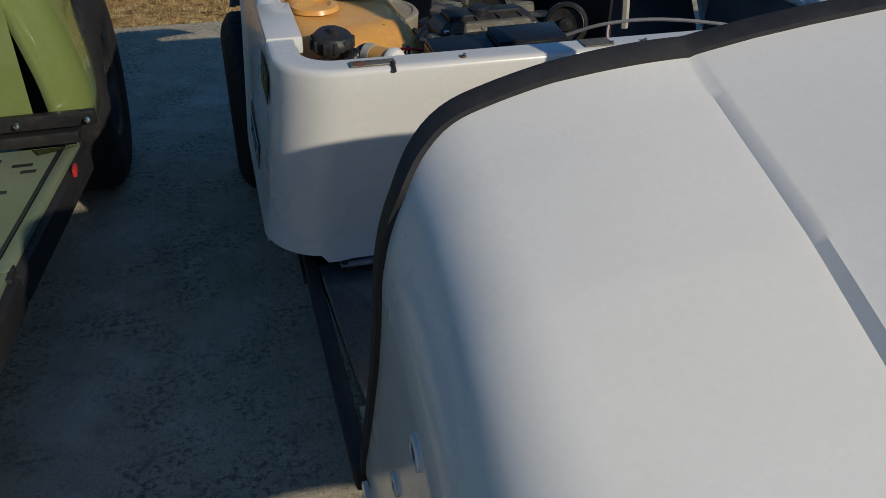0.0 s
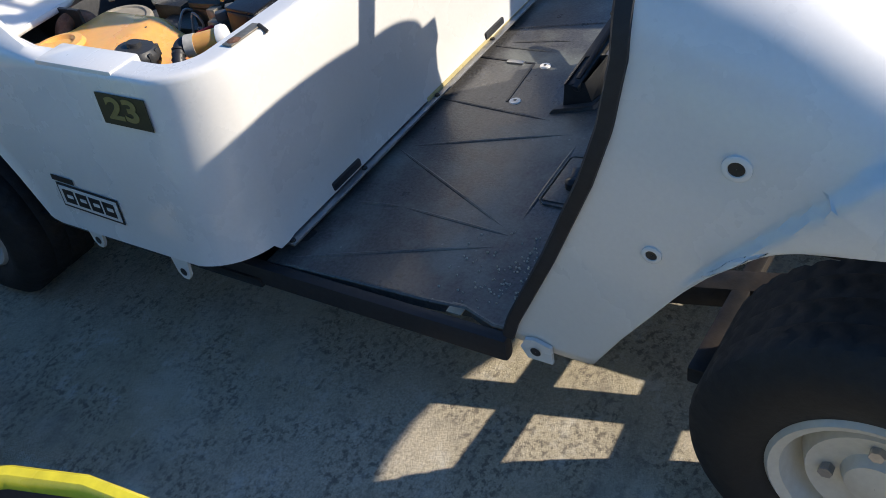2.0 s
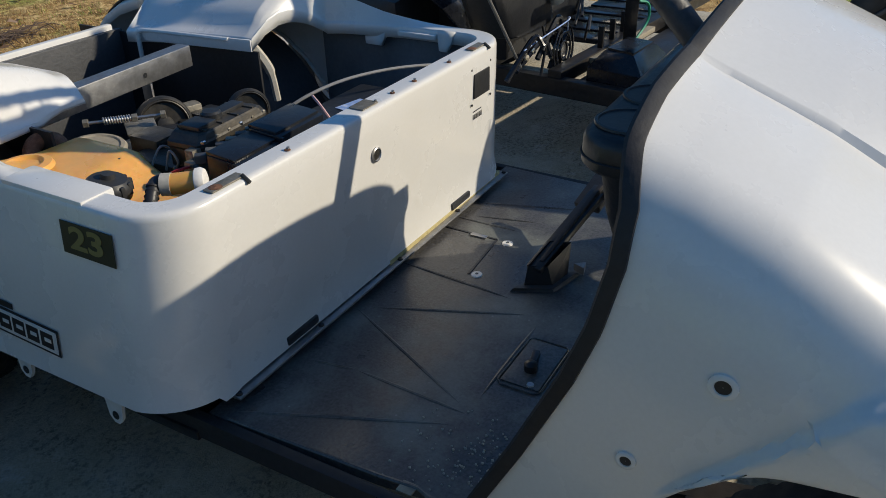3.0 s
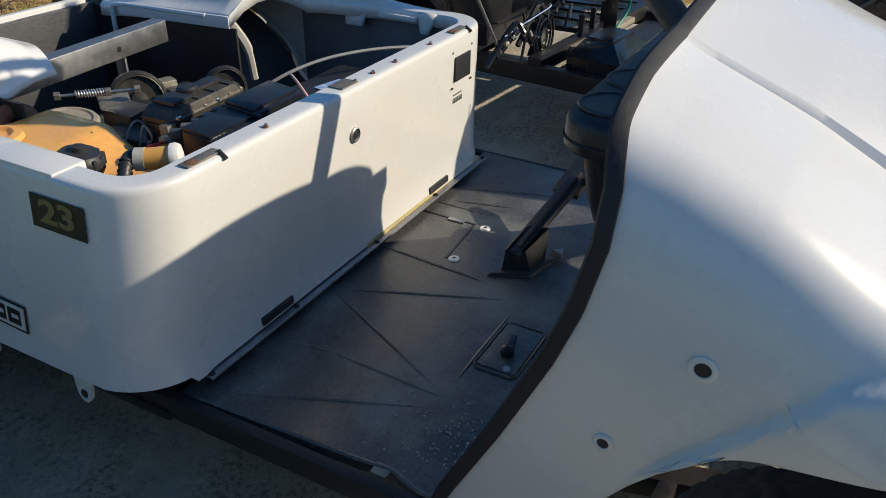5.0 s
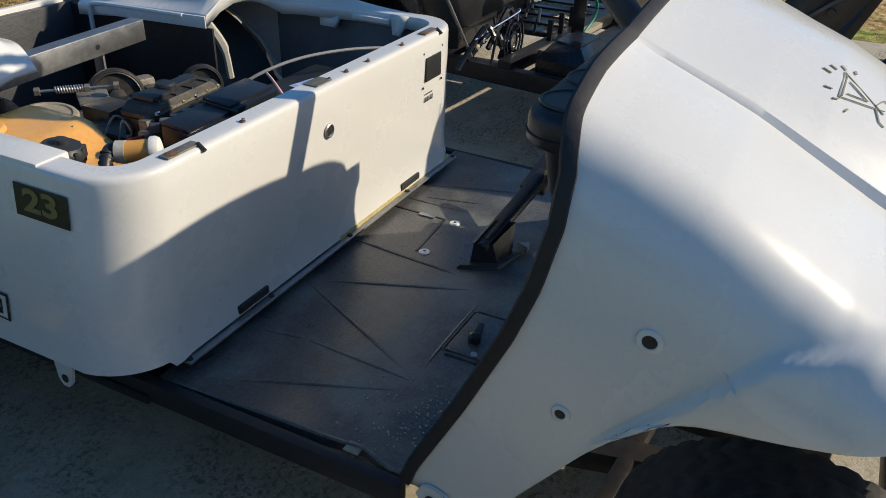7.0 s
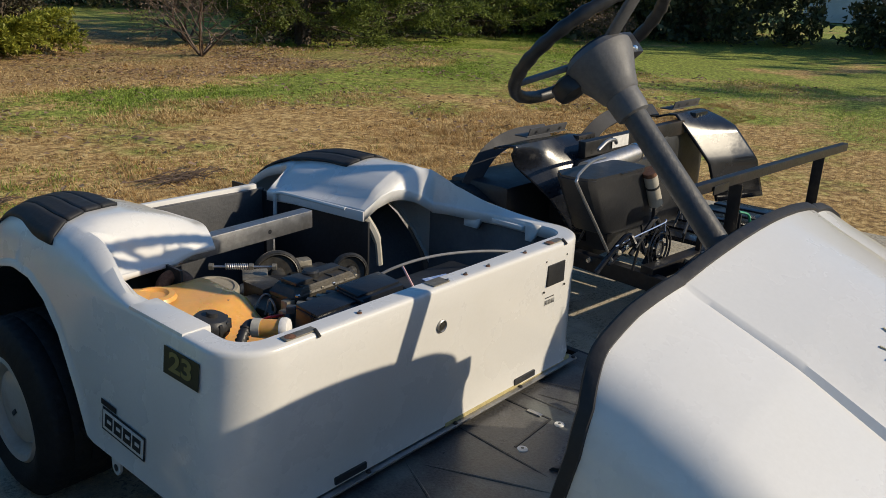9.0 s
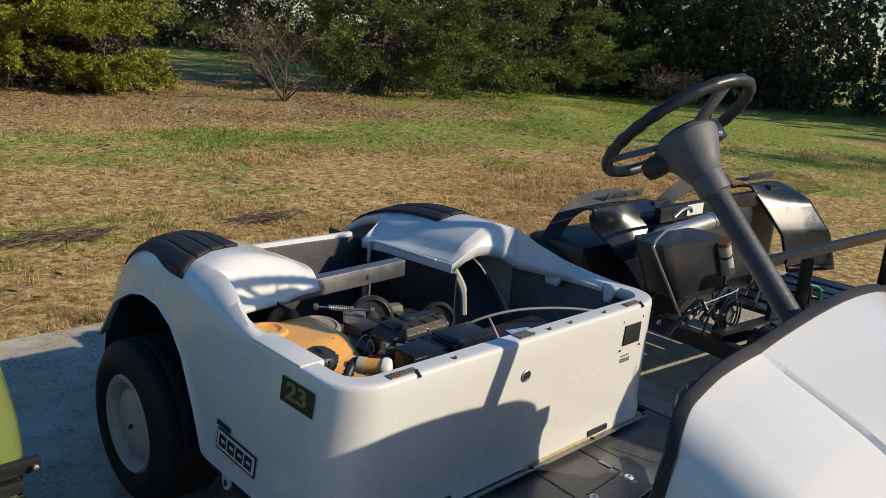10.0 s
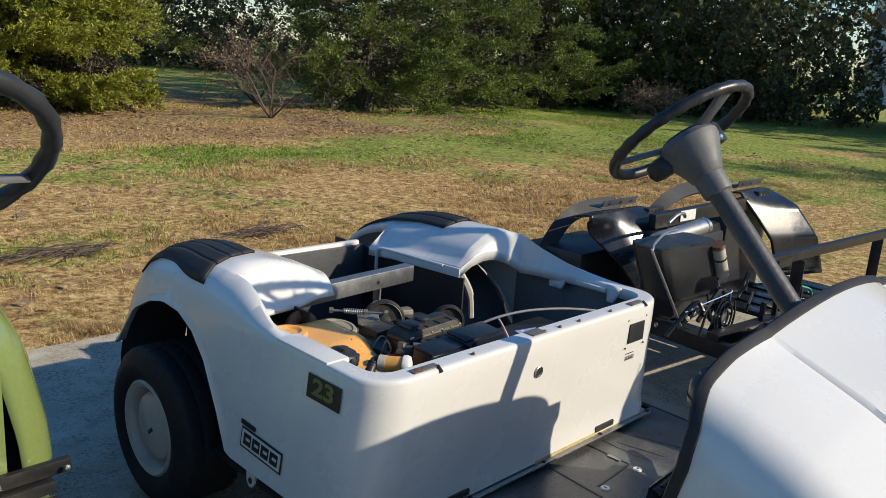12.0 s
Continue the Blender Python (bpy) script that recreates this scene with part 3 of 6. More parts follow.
def body_section(base, n, y_side, flare):
    """A section of the rear body from the lower edge over the top to the inner lip."""
    right = n[0] > 0.5
    rise = smoothstep(0.12, 0.5, y_side) if right else smoothstep(0.28, 0.56, y_side)
    top = []
    for (o0, z0), (o1, z1) in zip(RIM_PTS, FENDER_PTS):
        z1 = 0.6 + (z1 - 0.6) * lerp(y_side, CROWN) - lerp(y_side, DROP)
        top.append((o0 + (o1 - o0) * rise, z0 + (z1 - z0) * rise))
    start, reach = -top[-1][0] + 0.01, deck_reach(y_side, right)
    reach = max(reach, start + 0.012)
    lip = RIM_TOP + ((0.626 if right else 0.601) - RIM_TOP) * (smoothstep(0.4, 0.53, y_side) if right else smoothstep(0.47, 0.6, y_side))
    full = min(1.0, max(0.0, (y_side - 0.47) / 0.085 if right else (y_side - 0.586) / 0.075))
    full = full if right else full * (2 - full)
    fold = 0.03 if right else 0.03 - 0.018 * smoothstep(0.46, 0.56, y_side)
    for k in range(15):
        q = k / 14
        o = start + (reach - start) * q
        z = RIM_TOP + (crown_height(o, y_side, right) - RIM_TOP) * rise
        z = lip + (z - lip) * (full + (1 - full) * (1 - q) ** (1.25 if right else 2.0))
        top.append((-o, z))
    z = top[-1][1]
    top += [(-reach - 0.0025, z - 0.002), (-reach - 0.004, z - 0.006), (-reach - 0.0045, z - fold)]
    zb = lerp(y_side, RARCH) if y_side > 0.42 else 0.306 if n[1] > -0.9 else 0.292
    zt = top[0][1]
    zb = min(zb, zt - 0.006)
    pts = [(flare * min(1, (0.63 - zb) / 0.34) - 0.012, zb - 0.001)]
    for k in range(9):
        z = zb + (zt - zb) * k / 9
        edge = 0.006 * smoothstep(0.02, 0.0, z - zb)
        pts.append((flare * max(0, (0.607 - z)) / 0.315 + edge, z))
    pts += top
    back = 0.75 * smoothstep(0.8, 1.1, y_side)
    return [(base[0] + n[0] * o, base[1] + n[1] * o + max(0.0, -o) * back, z) for o, z in pts]


FRONT_Y = -0.013


def body_stations():
    out = []
    ys = [1.1, 1.095, 1.085, 1.07] + [1.05 - 0.02 * k for k in range(14)] + [0.77, 0.762, 0.755, 0.748, 0.741, 0.734, 0.727, 0.72, 0.7, 0.68] + [0.66 - 0.01 * k for k in range(6)] + [0.604 - 0.003 * k for k in range(20)] + [0.54 - 0.006 * k for k in range(34)] + [0.335 - 0.02 * k for k in range(12)]
    for y in ys:
        out.append(((XL, y), (-1, 0), y, 0.033))
    for k in range(17):
        a = k / 16 * math.pi / 2
        n = (-math.cos(a), -math.sin(a))
        out.append(((XL + 0.1 + 0.1 * n[0], FRONT_Y + 0.1 + 0.1 * n[1]), n, 0.08 * (1 - k / 16), 0.033 - 0.045 * k / 16))
    for k in range(1, 20):
        x = XL + 0.1 + (XR - XL - 0.2) * k / 20
        out.append(((x, FRONT_Y), (0, -1), 0, -0.012))
    for k in range(17):
        a = k / 16 * math.pi / 2
        n = (math.sin(a), -math.cos(a))
        out.append(((XR - 0.1 + 0.1 * n[0], FRONT_Y + 0.1 + 0.1 * n[1]), n, 0.08 * k / 16, -0.012 + 0.024 * k / 16))
    for y in sorted(ys):
        out.append(((XR, y), (1, 0), y, 0.012))
    return out


def on_side(y, z, proud=0.002):
    """A place on the cart's flank, just proud of it."""
    return Vector((XL - 0.033 * (0.607 - z) / 0.315 - proud, y, z))


def text_mesh(body, size, parent, m, mat, name="lettering"):
    cu = bpy.data.curves.new(name, "FONT")
    cu.body, cu.size, cu.align_x, cu.align_y, cu.extrude = body, size, "CENTER", "CENTER", 0.0004
    cu.offset = 0.0016
    tmp = bpy.data.objects.new(name, cu)
    scene.collection.objects.link(tmp)
    me = bpy.data.meshes.new_from_object(tmp.evaluated_get(bpy.context.evaluated_depsgraph_get()))
    bpy.data.objects.remove(tmp)
    me.materials.append(mat)
    ob = new(name, me)
    ob.parent = parent
    ob.matrix_basis = m
    return ob


def flank_frame(y, z, tilt=0.0, proud=0.003):
    """Axes on the flank: x towards the front, y up, z outwards."""
    up = (on_side(y, z + 0.05) - on_side(y, z - 0.05)).normalized()
    fwd = Vector((0, -1, 0))
    out = fwd.cross(up)
    m = Matrix((fwd, up, out)).transposed().to_4x4()
    m.translation = on_side(y, z, proud)
    return m @ pose(0, 0, 0, 0, 0, tilt)


def plate(w, h, t=0.001, bevel=0):
    return box((0, 0, 0), (w, h, t), bevel)


def build_rear_body(cart):
    rows = [body_section(*s) for s in body_stations()]
    body = part("rear_body", loft(rows), WHITE, cart, "glossy white moulded rear body with open engine bay")
    shell(body, 0.005, -1.0)
    # number sticker
    st = part("number_sticker", plate(0.112, 0.052), STICKER, cart, "dark green sticker with faded gold number")
    st.matrix_basis = flank_frame(0.139, 0.577)
    text_mesh("23", 0.05, st, pose(0, 0.001, 0.0012), OLIVE_INK).scale = (1.5, 1, 1)
    # maker's badge: an outlined bar with plain blocks
    bd = part("badge", plate(0.165, 0.05, 0.0008), BLACK_INK, cart, "black outlined maker's badge")
    bd.matrix_basis = flank_frame(0.337, 0.372, -2, 0.0025)
    inner = part("badge_field", plate(0.156, 0.041, 0.0008), WHITE, bd)
    inner.location = (0, 0, 0.0008)
    for k in range(4):
        b = box((0, 0, 0), (0.03, 0.028, 0.0006), 0)
        mark = part("badge_bar", b, BLACK_INK, bd)
        mark.location = (-0.054 + 0.036 * k, 0, 0.0016)
        b = box((0, 0, 0), (0.016, 0.007, 0.0006), 0)
        gap = part("badge_gap", b, WHITE, bd)
        gap.location = (-0.051 + 0.036 * k, 0.001, 0.0022)
    small = part("model_mark", plate(0.06, 0.011, 0.0008), BLACK_INK, cart)
    small.matrix_basis = flank_frame(0.395, 0.408, -2, 0.0025)
    # tabs under the flank
    for y, z in ((0.147, 0.28), (0.371, 0.29)):
        bm = slab_prism([(-0.024, 0.02), (-0.016, -0.015), (-0.006, -0.026), (0.006, -0.026), (0.014, -0.015), (0.018, 0.02)], -0.003, 0.003)
        bmesh.ops.transform(bm, matrix=flank_frame(y, z, 0, -0.006), verts=bm.verts)
        tab = part("fixing_tab", bm, WHITE, cart)
        bm = lathe([(0.008, 0), (0.0005, 0)], (0, 0, 1), (0, 0, 0), 14)
        bmesh.ops.transform(bm, matrix=flank_frame(y, z - 0.01, 0, -0.002), verts=bm.verts)
        part("tab_hole", bm, BLACK, tab)
    # sill rail with screws and slots along the foot of the panel
    part("sill_rail", beam((-0.418, -0.006, 0.285), (0.58, -0.004, 0.285), 0.03, 0.006), STEEL, cart, "scratched aluminium sill rail")
    part("sealant", beam((0.05, -0.003, 0.292), (0.56, -0.001, 0.292), 0.01, 0.012), BROWNISH, cart, "yellowed sealant line")
    for x in (-0.41, -0.19, 0.08, 0.33, 0.57):
        part("screw", lathe([(0.006, 0), (0.005, 0.003), (0.0005, 0.0035)], (0, 0, 1), (x, -0.012, 0.288), 10), FRAME, cart)
    for x in (-0.234, 0.352):
        part("slot", box((x, -0.004, 0.304), (0.085, 0.012, 0.016), 0.003), BLACK, cart)
    # panel lock
    lk = part("panel_lock", lathe([(0.0145, -0.004), (0.0145, 0.002), (0.012, 0.0035), (0.0105, 0.001), (0.01, 0.001)], (0, -1, 0), (0.02, -0.0125, 0.547), 24), STEEL, cart, "round key lock")
    part("lock_core", lathe([(0.0115, 0.001), (0.004, 0.003), (0.0005, 0.003)], (0, -1, 0), (0.02, -0.0125, 0.547), 16), OILY, lk)
    # square cut-out and barcode label
    part("cutout", box((0.447, -0.0125, 0.56), (0.072, 0.006, 0.055), 0.001), BLACK, cart, "square hole in the panel")
    for x, z in ((0.402, 0.6), (0.492, 0.6), (0.402, 0.52), (0.492, 0.52)):
        part("screw", lathe([(0.003, 0), (0.0025, 0.002), (0.0005, 0.0022)], (0, -1, 0), (x, -0.0115, z), 8), OILY, cart)
    lb = part("label_print", box((0.432, -0.0085, 0.5), (0.04, 0.002, 0.0025), 0), BLACK_INK, cart, "faint printed code bars")
    for k in range(11):
        part("code_bar", box((0.412 + 0.0042 * k, -0.0082, 0.487), (0.0008 + 0.0006 * (k % 3), 0.002, 0.012), 0), BLACK_INK, lb)
    # rusty hinges and clips on the rim
    for x, w, mat in ((-0.347, 0.07, RUST), (0.455, 0.06, RUST)):
        h = part("hinge", box((x, 0.006, 0.6375), (w, 0.02, 0.003), 0.001), ALLOY, cart, "rust-stained hinge plate")
        part("hinge_stain", lathe([(0.011, 0), (0.009, 0.0008), (0.0005, 0.0009)], (0, 0, 1), (x - 0.02, 0.005, 0.639), 14), mat, h)
        part("hinge_pin", cyl((x + w * 0.42, -0.002, 0.64), (x + w * 0.42, -0.0165, 0.63), 0.0035, n=8), OILY, h)
    for x in (-0.203, 0.05, 0.11, 0.19, 0.33):
        clip = part("clip", lathe([(0.0055, 0), (0.005, 0.0015), (0.003, 0.002), (0.0005, 0.0015)], (0, 0, 1), (x, 0.004, 0.6362), 12), RUST, cart)
        part("clip_head", lathe([(0.003, 0.0025), (0.0028, 0.0045), (0.0005, 0.005)], (0, 0, 1), (x + 0.002, 0.004, 0.6365), 8), STEEL, clip)
    part("latch_plate", box((0.028, 0.014, 0.6375), (0.05, 0.032, 0.002), 0.001), ALLOY, cart)
    part("rim_pad", box((-0.465, 0.235, 0.624), (0.06, 0.185, 0.03), 0.005), WHITE, cart)
    # seat rests along the inner rim
    for y, l, d in ((0.335, 0.075, 0.05), (0.135, 0.05, 0.045)):
        rows = [[(XR - 0.044 - k * 0.005, y - l / 2 + 0.004 * k, 0.634 - k * d / 4), (XR - 0.044 - k * 0.005, y + l / 2 - 0.004 * k, 0.634 - k * d / 4)] for k in range(5)]
        shell(part("seat_rest", loft(rows), WHITE, cart), 0.014, 0)
    part("rest_strip", beam((XR - 0.055, 0.265, 0.619), (XR - 0.055, 0.16, 0.619), 0.016, 0.012, 0.002), WHITE, cart)
    part("fender_lip", beam((0.309, 0.535, 0.614), (0.28, 0.868, 0.612), 0.009, 0.03, 0.004), WHITE, cart)
    part("flange_tube", tube(smooth_path([(0.3, 0.6, 0.624), (0.285, 0.8, 0.624), (0.276, 0.872, 0.622), (0.274, 0.885, 0.607), (0.274, 0.888, 0.55)]), 0.006, 8), WHITE, cart)
    # black tread pads on both fenders
    for s, x0 in ((-1, XL), (1, XR)):
        pad = new("fender_pad")
        pad.parent = cart
        tagged(pad, "ribbed black rubber fender pad")
        for k in range(4):
            rows = []
            for j in range(13):
                y = 0.665 + 0.37 * j / 12
                row = []
                for i in range(6):
                    o = (0.016 + 0.026 * smoothstep(0.72, 0.98, y) if s < 0 else 0.006) + (0.046 * k + 0.043 * i / 5)
                    o = max(o, 0.012)
                    zf = crown_height(o, y, s > 0)
                    row.append((x0 - s * o, y + max(0.0, o) * 0.75 * smoothstep(0.8, 1.1, y) + 0.3 * o * (1 - j / 12), zf + 0.004))
                rows.append(row)
            strip = part("pad_rib", loft(rows), TRIM, pad)
            shell(strip, 0.007, 0.0)
    # rear cross panel, wheel liners, bay walls
    part("rear_cross_panel", beam((-0.27, 1.04, 0.585), (0.3, 1.02, 0.59), 0.02, 0.06, 0.006), WHITE, cart)
    for x0, x1 in ((XL + 0.02, -0.27), (0.31, XR - 0.02)):
        rows = []
        for k in range(17):
            a = math.pi * (k / 16)
            y, z = 0.85 - math.cos(a) * 0.33, 0.26 + math.sin(a) * 0.34
            rows.append([(x0, y, z), (x1, y, z)])
        part("wheel_liner", loft(rows), GREYPL, cart)
        part("liner_wall", slab_prism([(x1 if x0 < 0 else x0, 0.52), ((x1 if x0 < 0 else x0) + 0.006, 0.52), ((x1 if x0 < 0 else x0) + 0.006, 1.16), (x1 if x0 < 0 else x0, 1.16)], 0.2, 0.6), BLACK, cart)
    rows = [[(XR - 0.2, 0.9 + 0.02 * k, 0.3), (XR - 0.2, 0.9 + 0.02 * k, crown_height(0.2, 0.9 + 0.02 * k, True) - 0.006)] for k in range(11)]
    shell(part("fender_inner_wall", loft(rows), BLACK, cart), 0.006, 0)
    part("bay_floor", box((0.03, 0.6, 0.235), (1.02, 1.15, 0.02), 0.004), FRAME, cart)
    part("bay_back", box((0.03, 1.01, 0.42), (0.58, 0.02, 0.37), 0.004), GREYPL, cart)
    part("bay_wall", box((XR - 0.03, 0.27, 0.41), (0.006, 0.5, 0.38), 0.002), INNER_WALL, cart)
    part("bay_wall", box((XL + 0.04, 0.3, 0.42), (0.006, 0.4, 0.3), 0.002), BLACK, cart)
    # seat support bar
    bar = part("seat_bar", beam((-0.26, 0.625, 0.603), (0.213, 0.66, 0.603), 0.038, 0.05, 0.003), STEEL, cart, "galvanised steel seat support bar")
    part("bar_hole", lathe([(0.006, 0), (0.0005, 0)], (0.07, -0.997, 0), (0.06, 0.6283, 0.6), 12), BLACK, bar)
    part("bar_bracket", beam((0.085, 0.66, 0.58), (0.085, 0.66, 0.44), 0.03, 0.006, 0.001), STEEL, cart)
    part("prop_strap", tube(smooth_path([(0.33, 0.56, 0.606), (0.332, 0.545, 0.596), (0.345, 0.52, 0.545), (0.348, 0.51, 0.47)]), [0.012] * 13 + [0.009] * 6, 6), PLATE, cart, "pale worn strap")


def build_engine(cart):
    rng = random.Random(8)
    # fuel tank with filler
    def hump(x, y):
        z = 0.54 + 0.036 * smoothstep(0.28, 0.34, y - 0.3 * (x + 0.3)) + 0.022 * math.exp(-((x + 0.42) ** 2 + (y - 0.5) ** 2) / 0.005)
        z -= 0.03 * smoothstep(-0.22, -0.17, x)
        return z
    rows = []
    for j in range(19):
        y = 0.04 + 0.54 * j / 18
        row = []
        for i in range(17):
            x = -0.455 + 0.29 * i / 16
            e = min(i, 16 - i, j, 18 - j)
            drop = {0: 0.06, 1: 0.016, 2: 0.004}.get(e, 0)
            row.append((x, y, hump(x, y) - drop - 0.004 * (math.sin(y * 60) > 0.9)))
        rows.append(row)
    tank = part("fuel_tank", loft(rows), ORANGE, cart, "amber translucent plastic fuel tank")
    shell(tank, 0.05, -1.0)
    part("tank_ring", lathe([(0.05, 0), (0.046, 0.008), (0.034, 0.01), (0.028, 0.004), (0.0005, 0.004)], (0, 0, 1), (-0.375, 0.455, 0.583), 28), ORANGE, tank)
    part("filler_neck", cyl((-0.372, 0.262, 0.5), (-0.372, 0.252, 0.556), 0.03, n=20), ORANGE, tank)
    cap = part("filler_cap", lathe([(0.036, 0), (0.038, 0.004), (0.038, 0.022), (0.034, 0.028), (0.03, 0.032), (0.012, 0.034), (0.011, 0.042), (0.0005, 0.043)], (0.1, -0.15, 1), (-0.372, 0.25, 0.572), 24), BLACK, cart, "black ribbed filler cap")
    for k in range(12):
        a = k * math.pi / 6
        part("cap_rib", box((-0.372 + 0.037 * math.cos(a), 0.249 + 0.037 * math.sin(a), 0.586), (0.007, 0.007, 0.02), 0.001), BLACK, cap)
    hose = part("fuel_hose", tube(smooth_path([(-0.372, 0.165, 0.54), (-0.365, 0.165, 0.56), (-0.345, 0.175, 0.583), (-0.325, 0.185, 0.592), (-0.31, 0.175, 0.592)]), 0.0105, 10), BLACK, cart, "black ribbed fuel hose")
    for k in range(5):
        part("hose_rib", tube([(-0.362 + 0.006 * k, 0.167 + 0.003 * k, 0.564 + 0.006 * k), (-0.36 + 0.006 * k, 0.168 + 0.003 * k, 0.566 + 0.006 * k)], 0.0122, 10), TRIM, hose)
    part("hose_nipple", tube([(-0.374, 0.164, 0.52), (-0.371, 0.165, 0.548)], 0.012, 10), ORANGE, hose)
    fl = part("fuel_filter", cyl((-0.315, 0.165, 0.588), (-0.29, 0.128, 0.591), 0.018, n=20), ORANGE, cart, "small amber inline filter")
    part("filter_cap", lathe([(0.018, 0), (0.0215, 0.002), (0.022, 0.01), (0.019, 0.016), (0.01, 0.019), (0.0005, 0.02)], (0.55, -0.82, 0.08), (-0.291, 0.13, 0.591), 24), CLEAR_WHITE, fl, "white plastic cap")
    part("filter_neck", cyl((-0.322, 0.176, 0.588), (-0.313, 0.162, 0.588), 0.019, n=20), PLATE, fl)
    # air cleaner drum, hose elbow
    drum = part("air_cleaner", lathe([(0.056, -0.06), (0.058, 0), (0.054, 0.005), (0.047, 0.006), (0.044, 0.003), (0.0005, 0.004)], (0, -0.1, 1), (-0.215, 0.475, 0.558), 32), TAN, cart, "dusty tan air cleaner drum")
    part("intake_elbow", tube(smooth_path([(-0.3, 0.55, 0.53), (-0.292, 0.56, 0.562), (-0.27, 0.562, 0.576), (-0.245, 0.55, 0.57), (-0.238, 0.535, 0.55)]), 0.016, 12), RUST, cart, "rusty intake elbow")
    # governor linkage with a coil spring
    coil = []
    p0, p1 = Vector((-0.145, 0.53, 0.578)), Vector((-0.105, 0.492, 0.578))
    ax = (p1 - p0).normalized()
    u = ax.orthogonal().normalized()
    w = ax.cross(u)
    for k in range(111):
        a = k / 110
        ang = a * 2 * math.pi * 11
        coil.append(p0 + (p1 - p0) * a + (u * math.cos(ang) + w * math.sin(ang)) * 0.0065)
    link = part("linkage_rod", cyl(p0 - ax * 0.035, p1 + ax * 0.06, 0.003, n=8), STEEL, cart)
    part("coil_spring", tube(coil, 0.0018, 5), STEEL, link)
    for q in (p0 - ax * 0.033, p1 + ax * 0.005, p1 + ax * 0.06):
        part("linkage_nut", tube([q - ax * 0.005, q + ax * 0.005], 0.009, 6), ALLOY, link)
    part("linkage_plate", box((-0.09, 0.49, 0.553), (0.06, 0.05, 0.008), 0.002, Euler((0.2, 0, -0.6)).to_matrix().to_4x4()), ALLOY, cart)
    part("carburettor", box((-0.1, 0.44, 0.525), (0.07, 0.08, 0.06), 0.01), OILY, cart)
    # starter and clutch drums, seen over their rims
    for x, y, r, z in ((0.025, 0.555, 0.06, 0.508), (0.16, 0.425, 0.044, 0.52)):
        ax = Vector((-0.45, -0.85, 0.3)).normalized()
        d = part("clutch_drum", lathe([(r * 0.5, -0.045), (r, -0.035), (r + 0.003, -0.02), (r * 0.96, -0.012), (r + 0.004, -0.004), (r, 0.004), (r * 0.86, 0.008), (r * 0.8, 0.0), (r * 0.35, -0.004), (r * 0.3, 0.012), (0.0005, 0.014)], ax, (x, y, z), 40), OILY, cart, "dusty dark clutch drum")
        part("drum_ring", lathe([(r * 0.99, 0.0045), (r * 0.93, 0.0075), (r * 0.9, 0.0065)], ax, (x, y, z), 40), OILY, d)
    # engine block, valve cover, brackets
    part("engine_block", box((-0.05, 0.33, 0.46), (0.26, 0.22, 0.15), 0.012), OILY, cart, "oily dark engine block")
    turn = Euler((0, 0, 0.06)).to_matrix().to_4x4()

    def rel(x, y, z):
        return turn @ Vector((x, y, z)) + Vector((-0.075, 0.285, 0))
    vc = part("valve_cover", loft([[tuple(rel(x * k, y * k, z)) for x, y in ((-0.1, -0.034), (-0.085, -0.042), (0.085, -0.042), (0.1, -0.034), (0.1, 0.034), (0.085, 0.042), (-0.085, 0.042), (-0.1, 0.034))] for z, k in ((0.54, 1.0), (0.575, 1.0), (0.58, 1.03), (0.588, 1.03), (0.592, 0.98), (0.602, 0.9), (0.605, 0.84), (0.606, 0.05))], True), OILY, cart, "black cast valve cover", False)
    for dx, dy, w, h in ((-0.055, 0.0, 0.05, 0.05), (0.035, 0.005, 0.07, 0.03)):
        part("cover_ridge", box(rel(dx, dy, 0.609), (w, h, 0.01), 0.003, turn), BLACK, vc)
    for k in range(4):
        part("cover_rib", box(rel(-0.07 + 0.045 * k, 0, 0.604), (0.005, 0.07, 0.008), 0.001, turn), OILY, vc)
    for k in range(6):
        part("cover_bolt", lathe([(0.006, 0), (0.006, 0.005), (0.004, 0.007), (0.0005, 0.007)], (0, 0, 1), rel(-0.088 + 0.035 * k, -0.038, 0.588), 6), ALLOY if k % 3 else CHROME, vc)
    part("oil_filler", lathe([(0.02, 0), (0.02, 0.01), (0.016, 0.014), (0.0005, 0.015)], (0, 0, 1), rel(-0.01, 0.005, 0.606), 16), BLACK, vc)
    rc = part("rocker_case", box(rel(0.0, -0.062, 0.553), (0.19, 0.034, 0.05), 0.006, turn), ALLOY, cart, "dusty alloy rocker case")
    for k in range(5):
        part("case_fin", box(rel(-0.075 + 0.036 * k, -0.08, 0.553), (0.006, 0.008, 0.045), 0.001, turn), ALLOY, rc)
    for k in range(9):
        p = rel(-0.09 + 0.024 * k, -0.085, 0.575 + 0.004 * (k % 2))
        part("case_bolt", lathe([(0.007, 0), (0.007, 0.006), (0.004, 0.009), (0.0005, 0.009)], (0, -0.6, 1), p, 6), CHROME if k % 3 == 1 else ALLOY, cart)
    part("alloy_bracket", box((-0.19, 0.235, 0.545), (0.035, 0.03, 0.05), 0.005, turn), ALLOY, cart)
    part("alloy_bracket", box((-0.18, 0.25, 0.57), (0.024, 0.02, 0.03), 0.003, turn), ALLOY, cart)
    # dark air box of two stepped halves in front of the engine
    m = Euler((0.1, 0, 0.03)).to_matrix().to_4x4()
    ab = part("air_box", box((-0.165, 0.14, 0.565), (0.115, 0.07, 0.07), 0.004, m), COAL, cart, "black plastic air box in two stepped halves")
    part("air_box_lid", box((-0.165, 0.143, 0.6025), (0.11, 0.062, 0.007), 0.002, m), COAL, ab)
